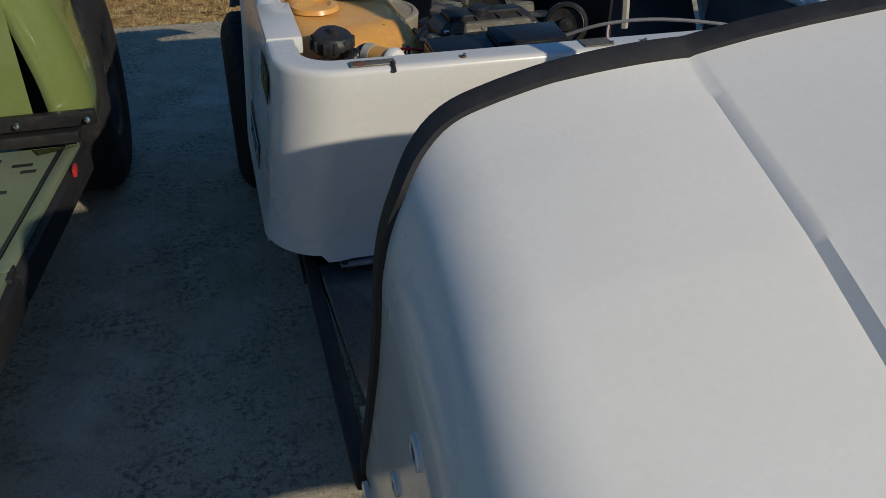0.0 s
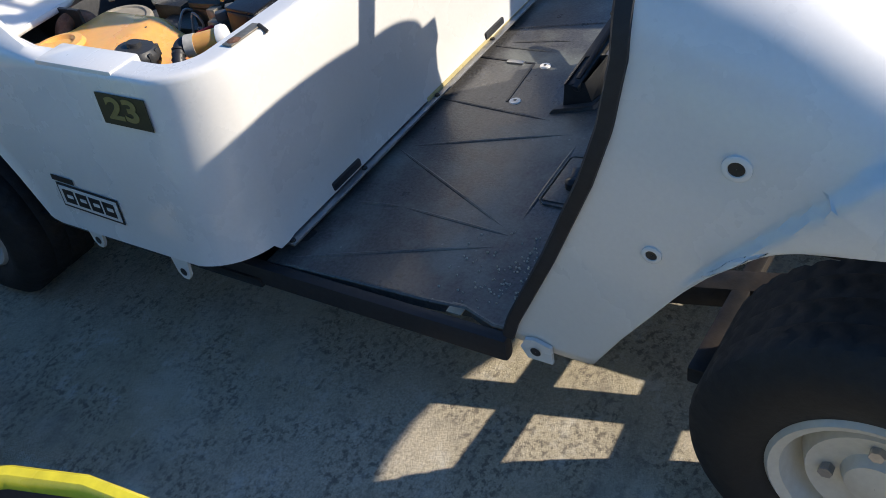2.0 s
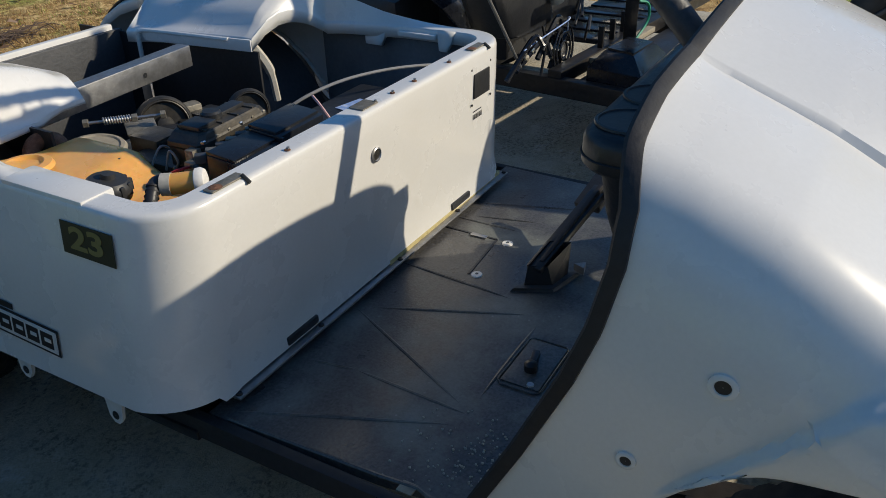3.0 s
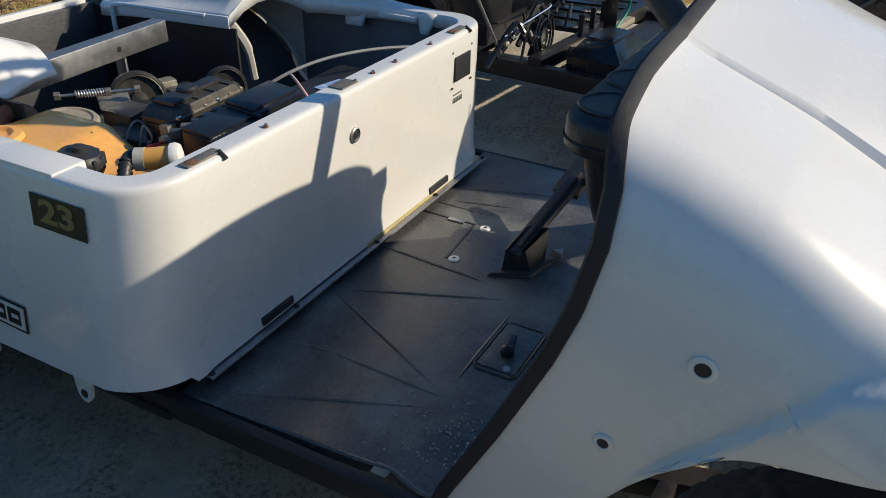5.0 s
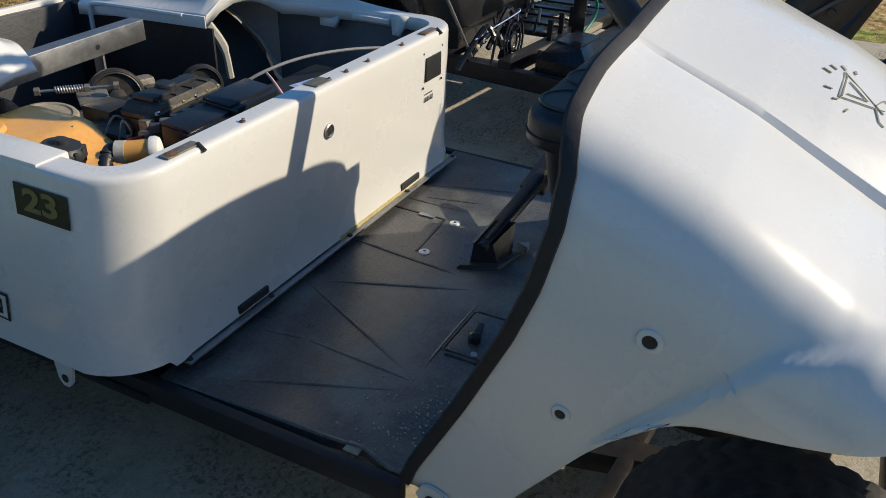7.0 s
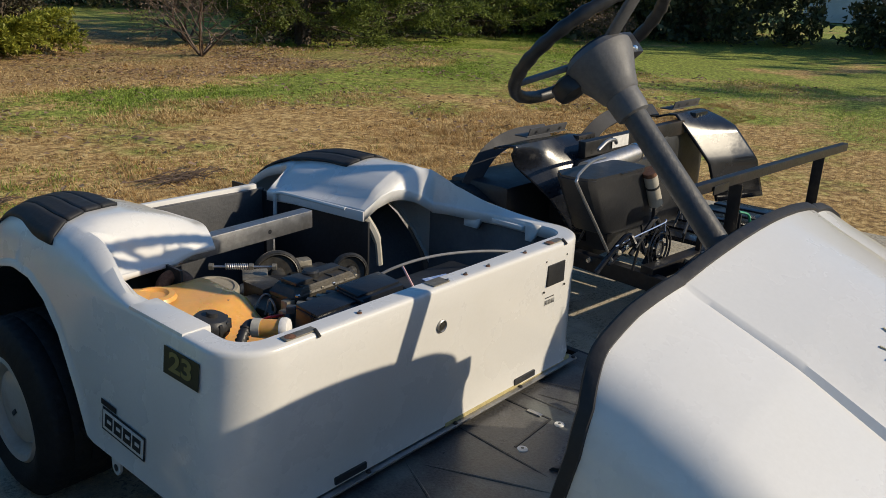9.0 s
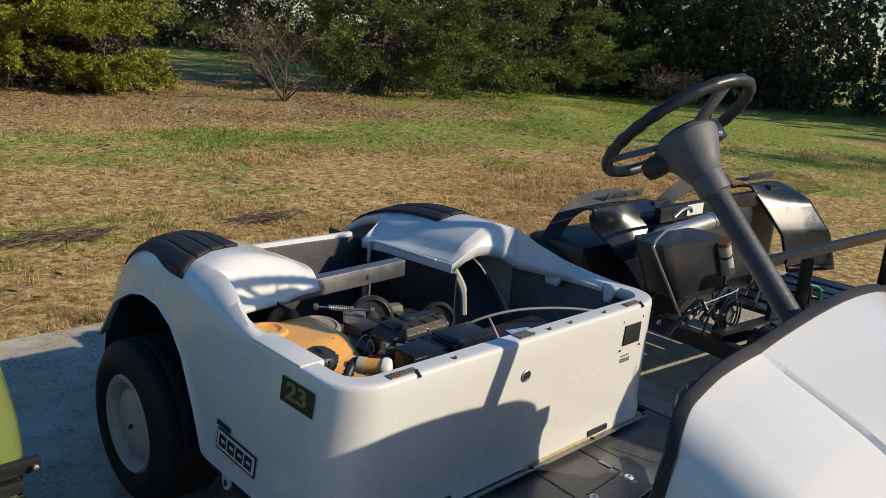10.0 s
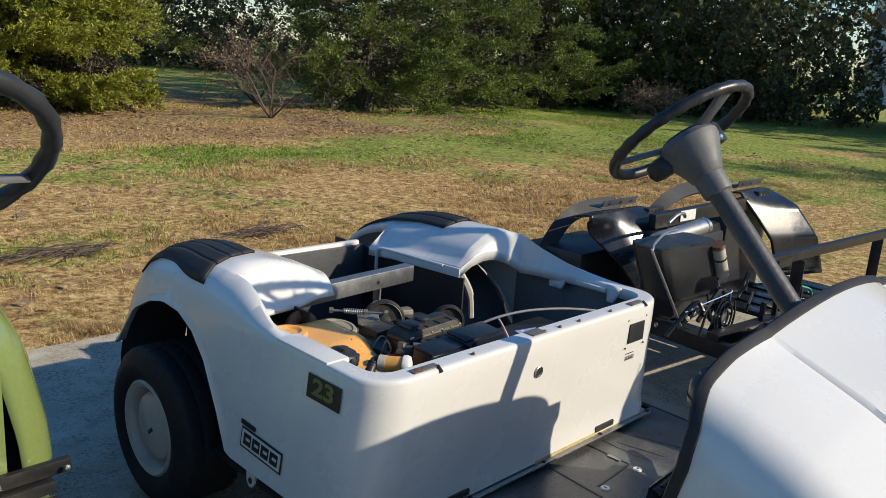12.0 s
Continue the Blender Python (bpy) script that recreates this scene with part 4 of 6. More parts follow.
    part("air_box_half", box((-0.04, 0.147, 0.572), (0.135, 0.072, 0.074), 0.004, m), COAL, ab)
    part("half_lid", box((-0.04, 0.15, 0.611), (0.128, 0.064, 0.007), 0.002, m), COAL, ab)
    part("box_rib", box((-0.104, 0.142, 0.568), (0.006, 0.078, 0.08), 0.002, m), COAL, ab)
    for k in range(9):
        part("box_tooth", box((-0.215 + 0.028 * k, 0.194 + 0.002 * k, 0.59), (0.015, 0.02, 0.016), 0.002, Euler((0, 0, 0.7)).to_matrix().to_4x4()), ALLOY if k % 2 else GREYPL, ab)
    for k in range(3):
        part("box_slot", box((-0.03 + 0.02 * k, 0.109, 0.578), (0.014, 0.004, 0.022 + 0.006 * (k % 2)), 0.002, m), TRIM, ab)
    # battery
    bat = part("battery", box((0.27, 0.2, 0.45), (0.24, 0.16, 0.17), 0.008), BLACK, cart, "black battery with blue sticker")
    part("battery_sticker", box((0.25, 0.2, 0.5365), (0.075, 0.045, 0.001), 0, Euler((0, 0, -0.2)).to_matrix().to_4x4()), BLUE, bat)
    part("battery_post", cyl((0.2, 0.15, 0.535), (0.2, 0.15, 0.552), 0.008, n=12), STEEL, bat)
    part("battery_clamp", box((0.175, 0.1, 0.562), (0.07, 0.04, 0.006), 0.002), STEEL, cart)
    # cables
    part("grey_cable", tube(smooth_path([(0.09, 0.3, 0.54), (0.16, 0.26, 0.575), (0.25, 0.22, 0.592), (0.36, 0.17, 0.592), (0.46, 0.12, 0.58), (0.53, 0.09, 0.56)]), 0.0036, 8), GREYWIRE, cart, "grey control cable")
    part("pink_wire", tube(smooth_path([(0.17, 0.25, 0.575), (0.155, 0.22, 0.565), (0.155, 0.19, 0.53), (0.16, 0.17, 0.5)]), 0.003, 6), PINK, cart)
    part("red_wire", tube(smooth_path([(-0.235, 0.27, 0.545), (-0.252, 0.245, 0.562), (-0.245, 0.225, 0.572), (-0.222, 0.222, 0.57), (-0.205, 0.24, 0.56)]), 0.0028, 6), RED, cart)
    for k in range(7):
        a = Vector((rng.uniform(-0.25, -0.15), rng.uniform(0.26, 0.4), 0.53))
        b = a + Vector((rng.uniform(-0.04, 0.06), rng.uniform(-0.08, 0.02), 0.02))
        c = b + Vector((rng.uniform(0.0, 0.08), rng.uniform(-0.05, 0.05), -0.03))
        part("engine_wire", tube(smooth_path([a, (a + b) / 2 + Vector((0, 0, 0.03)), b, c]), rng.choice((0.0025, 0.004)), 6), rng.choice((GREYWIRE, BLACK, BLACK, GREYWIRE)), cart)
    part("fuel_line", tube(smooth_path([(-0.22, 0.2, 0.56), (-0.19, 0.24, 0.565), (-0.16, 0.27, 0.56), (-0.12, 0.27, 0.56)]), 0.006, 8), BLACK, cart)
    for k in range(16):
        x, y = rng.uniform(-0.14, 0.14), rng.uniform(0.28, 0.62)
        part("engine_lump", box((x, y, rng.uniform(0.44, 0.51)), (rng.uniform(0.03, 0.08), rng.uniform(0.03, 0.07), 0.06), 0.008, Euler((0, 0, rng.uniform(-1, 1))).to_matrix().to_4x4()), rng.choice((OILY, OILY, BLACK, ALLOY)), cart)


def build_floor(cart):
    z = 0.268
    out = [(-0.452, -0.015), (-0.438, -0.3), (-0.43, -0.37), (-0.45, -0.42), (-0.44, -0.47), (-0.3, -0.53), (0.42, -0.62), (0.58, -0.62), (0.635, -0.25), (0.65, 0.02), (-0.452, 0.02)]
    part("floor_mat", slab_prism(out[::-1], 0.25, z), MAT, cart, "scuffed black rubber floor mat", False)
    ribs = [((-0.258, -0.355), (-0.247, -0.128)), ((-0.288, -0.346), (-0.43, -0.015)), ((-0.244, -0.337), (-0.085, -0.012)), ((-0.075, -0.038), (0.047, -0.328)), ((-0.215, -0.351), (0.02, -0.35)), ((0.337, 0.0), (0.337, -0.166)), ((0.102, 0.01), (0.079, -0.277)), ((0.36, -0.039), (0.394, -0.182)), ((-0.247, -0.128), (-0.262, -0.04)), ((0.42, 0.0), (0.5, -0.25))]
    for a, b in ribs:
        pts = [Vector((a[0] + (b[0] - a[0]) * k / 8, a[1] + (b[1] - a[1]) * k / 8, z - 0.0012)) for k in range(9)]
        part("mat_rib", tube(pts, [0.001, 0.003, 0.0038, 0.004, 0.004, 0.004, 0.0038, 0.003, 0.001], 8), MAT, cart)
    # service hatch lines and large washers
    for a, b in (((0.282, 0.005), (0.28, -0.138)), ((0.28, -0.138), (0.123, -0.15))):
        part("hatch_gap", beam((*a, z + 0.0005), (*b, z + 0.0005), 0.005, 0.002, 0), BLACK, cart)
    part("hatch_latch", box((0.275, -0.095, z + 0.002), (0.012, 0.04, 0.004), 0.001), STEEL, cart)
    for x, y in ((0.275, -0.166), (0.128, -0.167)):
        w = part("washer_screw", lathe([(0.0125, 0), (0.0115, 0.002), (0.004, 0.003), (0.0005, 0.002)], (0, 0, 1), (x, y, z), 20), CLEAR_WHITE, cart, "pale washer-headed screw")
        part("screw_slot", lathe([(0.0035, 0.0035), (0.0005, 0.0035)], (0, 0, 1), (x, y, z), 10), BLACK, w)
    part("mat_lip", tube([(-0.449, -0.02, z + 0.001), (-0.437, -0.3, z + 0.001), (-0.431, -0.365, z + 0.001), (-0.448, -0.42, z + 0.001), (-0.444, -0.5, z + 0.001)], 0.0035, 6), MAT, cart, "raised lip of the floor mat")
    rng = random.Random(15)
    bm = bmesh.new()
    for k in range(150):
        x, y, r = rng.gauss(-0.34, 0.045), rng.gauss(-0.4, 0.05), rng.uniform(0.0008, 0.0026)
        bmesh.ops.create_icosphere(bm, subdivisions=1, radius=r, matrix=Matrix.Translation((x, y, z + r * 0.3)))
    tagged(part("grit_specks", bm, PLATE, cart), "pale grit specks on the mat", kind="stuff")
    part("mat_hole", box((-0.437, -0.351, z), (0.022, 0.026, 0.003), 0.001), TAN, cart)
    # rocker and frame under the floor
    part("rocker", beam((-0.464, -0.452, 0.249), (-0.464, 0.16, 0.249), 0.022, 0.044, 0.008), TRIM, cart, "black rubbery rocker edge")
    part("rocker", beam((0.65, -0.47, 0.24), (0.662, 0.16, 0.24), 0.024, 0.05, 0.01), TRIM, cart)
    for x in (-0.25, 0.29):
        part("frame_rail", beam((x, -0.5, 0.215), (x, 1.1, 0.215), 0.05, 0.06), FRAME, cart)
        part("front_rail", beam((0.02 + (x - 0.02) * 0.42, -1.05, 0.19), (x, -0.45, 0.2), 0.045, 0.04), FRAME, cart)
    for y in (-1.1, -0.47, -0.05):
        part("cross_member", beam((-0.28, y, 0.2), (0.32, y, 0.2), 0.05, 0.04), FRAME, cart)
    part("spring_hanger", beam((-0.38, -0.695, 0.2), (0.42, -0.755, 0.2), 0.026, 0.03), FRAME, cart)
    part("steering_box", box((0.03, -0.87, 0.2), (0.13, 0.26, 0.08), 0.012), FRAME, cart)
    part("front_axle", cyl((-0.42, -0.93, 0.2), (0.44, -0.93, 0.2), 0.025, n=14), FRAME, cart)
    part("rear_axle", cyl((-0.46, 0.86, 0.216), (0.52, 0.86, 0.216), 0.035, n=14), FRAME, cart)
    # brake pedal group
    ped = part("brake_pedal", beam((0.135, -0.29, 0.31), (0.37, -0.338, 0.398), 0.034, 0.016, 0.004), BLACK, cart, "black brake pedal on a slanted arm")
    part("pedal_base", loft([[(0.1, -0.255, 0.269), (0.135, -0.335, 0.269), (0.225, -0.355, 0.269), (0.19, -0.275, 0.269)], [(0.104, -0.26, 0.275), (0.137, -0.331, 0.275), (0.218, -0.35, 0.275), (0.186, -0.28, 0.275)]], True), BLACK, ped, "", False)
    part("pedal_base_top", slab_prism([(0.105, -0.261), (0.138, -0.33), (0.217, -0.349), (0.185, -0.281)], 0.272, 0.2765), GREYPL, ped, "", False)
    part("pedal_block", loft([[(0.125, -0.275, 0.276), (0.15, -0.325, 0.276), (0.205, -0.335, 0.276), (0.185, -0.285, 0.276)], [(0.128, -0.28, 0.32), (0.145, -0.315, 0.32), (0.215, -0.335, 0.345), (0.2, -0.295, 0.345)]], True), BLACK, ped, "", False)
    part("pedal_rib", beam((0.15, -0.3, 0.322), (0.36, -0.34, 0.408), 0.01, 0.012, 0.003), TRIM, ped)
    part("pedal_arm", beam((0.36, -0.34, 0.39), (0.42, -0.5, 0.46), 0.03, 0.018), BLACK, ped)
    part("pedal_clip", slab_prism([(0.215, -0.365), (0.24, -0.36), (0.225, -0.34)], 0.275, 0.292), STEEL, ped)
    part("accelerator_pedal", beam((0.36, -0.31, 0.35), (0.47, -0.33, 0.4), 0.06, 0.014, 0.003), BLACK, cart, "black accelerator pedal")
    lat = part("floor_recess", box((-0.09, -0.395, z + 0.001), (0.13, 0.07, 0.003), 0.001), MAT, cart)
    part("recess_rim", tube([(x - 0.09, y - 0.395, z + 0.002) for x, y in ((-0.066, 0.039), (0.06, 0.039), (0.07, 0.03), (0.07, -0.03), (0.06, -0.039), (-0.066, -0.039), (-0.075, -0.03), (-0.075, 0.03))], 0.0018, 6, True), MAT, lat)
    part("recess_screw", lathe([(0.007, 0), (0.006, 0.003), (0.0005, 0.003)], (0, 0, 1), (-0.147, -0.412, z + 0.002), 10), STEEL, lat)
    part("recess_lever", beam((-0.105, -0.395, z + 0.004), (-0.06, -0.385, z + 0.006), 0.014, 0.008), FRAME, lat)
    part("lever_knob", lathe([(0.012, 0), (0.012, 0.012), (0.008, 0.016), (0.0005, 0.017)], (0, 0, 1), (-0.11, -0.396, z + 0.004), 14), FRAME, lat)
    # dash pod with cup holders
    def pod_outline(inset, z):
        r, x0, y1 = 0.06 - inset * 0.5, -0.205 + inset, -0.478 - inset
        pts = [(0.42, -0.68, z), (x0, -0.68, z)]
        pts += [(x0 + r - r * math.cos(a), y1 - r + r * math.sin(a), z) for a in (math.pi / 2 * k / 8 for k in range(9))]
        return pts + [(0.42, y1, z)]
    pod = part("dash_pod", loft([pod_outline(k, z) for z, k in ((0.575, 0.06), (0.58, 0.045), (0.62, 0.034), (0.686, 0.024), (0.692, 0.02), (0.697, 0.004), (0.703, 0.0), (0.735, 0.001), (0.744, 0.005), (0.749, 0.013), (0.7505, 0.025))], True), BLACK, cart, "black dash with cup holders")
    part("pod_seam", tube([Vector(p) + Vector((0, 0, 0)) for p in pod_outline(-0.0005, 0.714)[1:-1]], 0.0016, 6), TRIM, pod)
    part("pod_top", slab_prism([(p[0], p[1]) for p in pod_outline(0.02, 0)][::-1], 0.742, 0.751), BLACK, pod, "", False)
    for x in (-0.135, -0.02):
        part("cup_ring", lathe([(0.047, 0.0), (0.046, 0.003), (0.042, 0.0035), (0.04, 0.0015), (0.0005, 0.0012)], (0, 0, 1), (x, -0.535, 0.751), 28), BLACK_INK, pod)


def steering(cart, hub, foot, r=0.172, spoke_turn=0.3):
    """A steering wheel whose column runs from the foot up to the hub."""
    hub, foot = Vector(hub), Vector(foot)
    ax = (hub - foot).normalized()
    u = Vector((1, 0, 0))
    w = ax.cross(u).normalized()
    part("steering_column", cyl(foot, hub - ax * 0.15, 0.0235, n=18), GREYPL, cart, "scuffed dark grey steering column")
    part("column_boot", lathe([(0.0235, 0.0), (0.031, 0.003), (0.033, 0.012), (0.034, 0.046), (0.0375, 0.049), (0.046, 0.072), (0.06, 0.1), (0.069, 0.122), (0.07, 0.134), (0.06, 0.147), (0.0005, 0.152)], ax, hub - ax * 0.165, 28), HUB, cart, "flared grey plastic column cover")
    sw = new("steering_wheel")
    sw.parent = cart
    sw.location = hub
    tagged(sw, "black steering wheel with finger grips")
    pts = [(u * math.cos(a) + w * math.sin(a)) * r for a in (2 * math.pi * k / 72 for k in range(72))]
    rs = [0.0125 + 0.0013 * math.sin(k * 2 * math.pi / 72 * 24) * (0.25 if 0.1 < k / 72 < 0.4 else 1) for k in range(72)]
    part("wheel_rim", tube(pts, rs, 12, True), BLACK, sw)
    for a in (spoke_turn, spoke_turn + 2.1, spoke_turn + 4.2):
        d = u * math.cos(a) + w * math.sin(a)
        part("spoke", beam(d * 0.03 - ax * 0.025, d * (r - 0.005), 0.026, 0.01, 0.004), HUB, sw)
    part("hub_pad", lathe([(0.05, -0.05), (0.058, -0.03), (0.052, -0.012), (0.0005, -0.008)], ax, (0, 0, 0), 24), BLACK, sw)
    return ax, u, w


def build_white_cart():
    cart = thing("golf_cart", "white golf cart with its seat removed, engine bay open", "golf cart")
    build_cowl(cart)
    build_rear_body(cart)
    build_engine(cart)
    build_floor(cart)
    hub, foot = (0.205, -0.196, 1.133), (0.205, -0.69, 0.607)
    ax, u, w = steering(cart, hub, foot, 0.164)
    # clip bracket with two bolts and a wire clip on the hub
    c = Vector(hub) - w * 0.022 - ax * 0.03 + u * 0.058
    turn = ax.to_track_quat("Z", "X").to_matrix().to_4x4()
    br = part("hub_bracket", box(c, (0.05, 0.07, 0.05), 0.008, turn), BLACK, cart, "black clip bracket with two bolts")
    for k in (-1, 1):
        part("bracket_bolt", lathe([(0.007, 0), (0.006, 0.004), (0.0005, 0.005)], (-0.5, -0.8, 0.1), c + Vector((-0.006, -0.026, 0.004)) + u * 0.012 * k, 10), CHROME, br)
    part("bracket_wire", tube(smooth_path([c + Vector((-0.02, 0.0, 0.025)), c + Vector((-0.022, 0.0, 0.05)), c + Vector((0.012, 0.005, 0.055)), c + Vector((0.016, 0.005, 0.025))]), 0.0025, 6), FRAME, br)
    part("horn_pod", lathe([(0.0005, -0.026), (0.03, -0.022), (0.036, -0.008), (0.034, 0.008), (0.02, 0.016), (0.0005, 0.018)], ax, Vector(hub) - u * 0.035 - ax * 0.045 + w * 0.062, 20), BLACK, cart)
    wheel(cart, (-0.46, 0.862, 0.222), 0.224, 0.2, 0.125, slot=-0.5, capped=True)
    wheel(cart, (0.53, 0.862, 0.222), 0.224, 0.2, 0.125, True)
    wheel(cart, (-0.41, -0.94, 0.222), 0.224, 0.2, 0.113, yaw=-4, slot=1.3)
    wheel(cart, (0.43, -0.93, 0.222), 0.224, 0.2, 0.125, True, yaw=-4)
    # club emblem on the cowl, as plain shapes
    em = new("emblem")
    em.parent = cart
    tagged(em, "small khaki printed club emblem")
    tree = cowl_tree()

    def on_top(x, y):
        hit = tree.ray_cast(Vector((-0.062 + 0.72 * x, -0.877 + 0.72 * (y + 0.9), 2)), Vector((0, 0, -1)))
        return hit[0] + Vector((0, 0, 0.0016))
    def stroke(a, b, wd=0.003):
        a, b = on_top(*a), on_top(*b)
        part("emblem_stroke", beam(a, b, wd * 0.62, 0.0012, 0), LOGO_INK, em, "", False)
    # an arc of plain bars over a crossed-club shield and two lines of bars
    cy0 = -0.9
    for k in range(8):
        if k == 3:
            continue
        a = math.pi * (0.93 - 0.86 * k / 7)
        cx, cy = 0.062 * math.cos(a), cy0 - 0.012 + 0.06 * math.sin(a)
        stroke((cx - 0.0045 * math.cos(a), cy - 0.0075 * math.sin(a)), (cx + 0.0045 * math.cos(a), cy + 0.0075 * math.sin(a)), 0.005)
    for a, b in (((-0.04, 0.018), (0.04, 0.018)), ((-0.04, 0.018), (0.004, -0.06)), ((0.04, 0.018), (-0.004, -0.06)), ((-0.033, 0.013), (0.033, 0.013)), ((-0.018, 0.006), (0.0, -0.03)), ((0.018, 0.006), (0.0, -0.03)), ((-0.03, -0.055), (-0.004, -0.045)), ((0.03, -0.055), (0.004, -0.045)), ((-0.03, -0.055), (-0.034, -0.065)), ((0.03, -0.055), (0.034, -0.065))):
        stroke((a[0], cy0 + a[1]), (b[0], cy0 + b[1]), 0.0028)
    for k in range(9):
        x = -0.042 + 0.0105 * k
        if k != 2:
            stroke((x, cy0 - 0.076), (x, cy0 - 0.088), 0.005)
    stroke((-0.045, cy0 - 0.094), (0.045, cy0 - 0.094), 0.0015)
    for k in range(11):
        x = -0.04 + 0.008 * k
        stroke((x, cy0 - 0.101), (x, cy0 - 0.107), 0.004)
    return cart


build_white_cart()


# ---- the stripped black cart ----
def build_black_cart():
    cart = thing("stripped_golf_cart", "stripped black golf cart chassis without body panels", "golf cart")
    # domed fender liners, cut away in an arch over the tyre
    for x0, x1, yf, top in ((1.16, 1.62, 0.66, 0.685), (1.98, 2.26, 0.48, 0.74)):
        near = x0 < 1.5
        rows = []
        for i in range(25):
            u = i / 24
            if near:
                x = x0 + (x1 - x0) * u
                low = lerp(u, [(0, 0.03), (0.08, 0.06), (0.2, 0.13), (0.35, 0.24), (0.5, 0.36), (1, 0.42)])
            else:
                x = x0 + 0.08 + (x1 - x0) * u
                low = 0.38
            m = x0 + (x1 - x0) * (0.42 if near else 0.3)
            row = []
            for k in range(19):
                q = k / 18
                d = max(0.0, q - 0.28) / 0.72 * low
                y = yf + 0.09 * max(0.0, 0.28 - q) / 0.28 - (0.57 if near else 0.65) * min(d, 0.2) - 0.1 * max(0.0, d - 0.2)
                y += 0.6 * (m - x) * smoothstep(0.0, 0.1, d) if x < m else -0.36 * (x - m) * smoothstep(0.0, 0.05, d)
                z = top - 0.02 * (max(0.0, 0.28 - q) / 0.28) ** 2 - d - (0.03 * max(0.0, (u - 0.88) / 0.12) ** 2 if near else 0)
                row.append((x if near else x + 0.5 * d, y, z))
            rows.append(row)
        shell(part("fender_liner", loft(rows), GLOSS, cart, "glossy black plastic fender liner"), 0.008, 0)
        hp = [(1.19, 0.92, 0.4), (1.23, 0.9, 0.51), (1.34, 0.9, 0.61), (1.5, 0.9, 0.65), (1.72, 0.9, 0.65)] if x0 < 1.5 else [(1.72, 0.72, 0.6), (1.77, 0.71, 0.66), (1.87, 0.7, 0.71), (2.06, 0.7, 0.73), (2.3, 0.7, 0.71)]
        part("hoop", tube(smooth_path(hp), 0.032, 4, section=[(0.25, 1), (-0.25, 1), (-0.25, -1), (0.25, -1)]), TRIM, cart, "flat black hoop bracket")
        br = part("bag_bracket", box((x0 + 0.3, yf + 0.06, top + 0.024), (0.25, 0.005, 0.034), 0.002, Euler((0.3, 0, 0)).to_matrix().to_4x4()), GREYPL, cart)
        part("bracket_foot", box((x0 + 0.3, yf + 0.09, top + 0.008), (0.27, 0.06, 0.005), 0.002), GREYPL, br)
        for k in range(3):
            part("bracket_hole", lathe([(0.006, 0), (0.0005, 0)], (0, -1, 0), (x0 + 0.22 + 0.08 * k, yf + 0.053, top + 0.024), 10), BLACK, br)
        end = part("bracket_end", box((x1 - 0.02, yf - 0.02, top - 0.015), (0.12, 0.03, 0.035), 0.004), FRAME, cart)
        for k in range(3):
            part("end_bolt", lathe([(0.008, 0), (0.0005, 0.001)], (0, -1, 0), (x1 - 0.06 + 0.035 * k, yf - 0.037, top - 0.015), 8), CHROME, end)
    cb = part("cross_beam", beam((1.46, 0.56, 0.655), (2.1, 0.47, 0.69), 0.035, 0.06), FRAME, cart, "painted steel cross beam with white sticker")
    part("beam_sticker", box((1.66, 0.51, 0.672), (0.1, 0.002, 0.045), 0, Euler((0, -0.05, -0.14)).to_matrix().to_4x4()), CLEAR_WHITE, cb)
    for k in range(5):
        part("beam_hole", lathe([(0.009, 0), (0.0005, 0)], (-0.13, -0.99, 0), (1.5 + 0.045 * k, 0.535 - 0.006 * k, 0.645 + 0.003 * k), 12), BLACK, cb)
    # canister with wire frame and a label
    def can_section(z, inset=0.0):
        q = (0.685 - z) / 0.255
        x0, x1 = 0.95 + 0.16 * q + inset, 1.33 + 0.1 * q - inset
        return [(x0, 0.27, z), (x0 + 0.008, 0.235, z), (x0 + 0.035, 0.222, z), (x1 - 0.05, 0.205, z), (x1 - 0.012, 0.215, z), (x1, 0.25, z), (x1, 0.33, z), (x1 - 0.03, 0.36, z), (x0 + 0.04, 0.37, z), (x0, 0.33, z)]
    can = part("air_canister", loft([can_section(0.465, 0.02), can_section(0.475), can_section(0.645), can_section(0.663, 0.006), can_section(0.67, 0.025), can_section(0.671, 0.15)], True), BLACK, cart, "black plastic canister with rounded corners")
    part("canister_lid", slab_prism([(p[0], p[1]) for p in can_section(0.668, 0.012)], 0.659, 0.672), BLACK, can, "", False)
    lab = part("label_tube", cyl((1.3, 0.19, 0.65), (1.37, 0.19, 0.535), 0.024, n=20), PLATE, can, "small cylinder with pale printed label")
    part("tube_cap", cyl((1.293, 0.19, 0.662), (1.301, 0.19, 0.648), 0.025, n=20), RUST, lab)
    part("tube_band", cyl((1.325, 0.19, 0.61), (1.33, 0.19, 0.602), 0.025, n=20), BLACK, lab)
    part("canister_frame", tube(smooth_path([(1.12, 0.2, 0.38), (1.0, 0.2, 0.52), (0.865, 0.2, 0.675), (0.865, 0.205, 0.695), (0.9, 0.22, 0.705), (1.05, 0.27, 0.712), (1.2, 0.31, 0.7)]), 0.005, 8), STEEL, can)
    sil = part("silencer", cyl((1.18, 0.37, 0.645), (1.54, 0.37, 0.665), 0.034, n=24), STEEL, cart, "dull steel silencer can")
    part("silencer_band", cyl((1.515, 0.37, 0.663), (1.53, 0.37, 0.665), 0.037, n=24), CHROME, sil)
    part("wheelhouse", box((1.42, 0.86, 0.3), (0.42, 0.3, 0.44), 0.04), BLACK, cart)
    part("carrier_box", box((1.62, 0.5, 0.45), (0.36, 0.2, 0.34), 0.03), BLACK, cart)
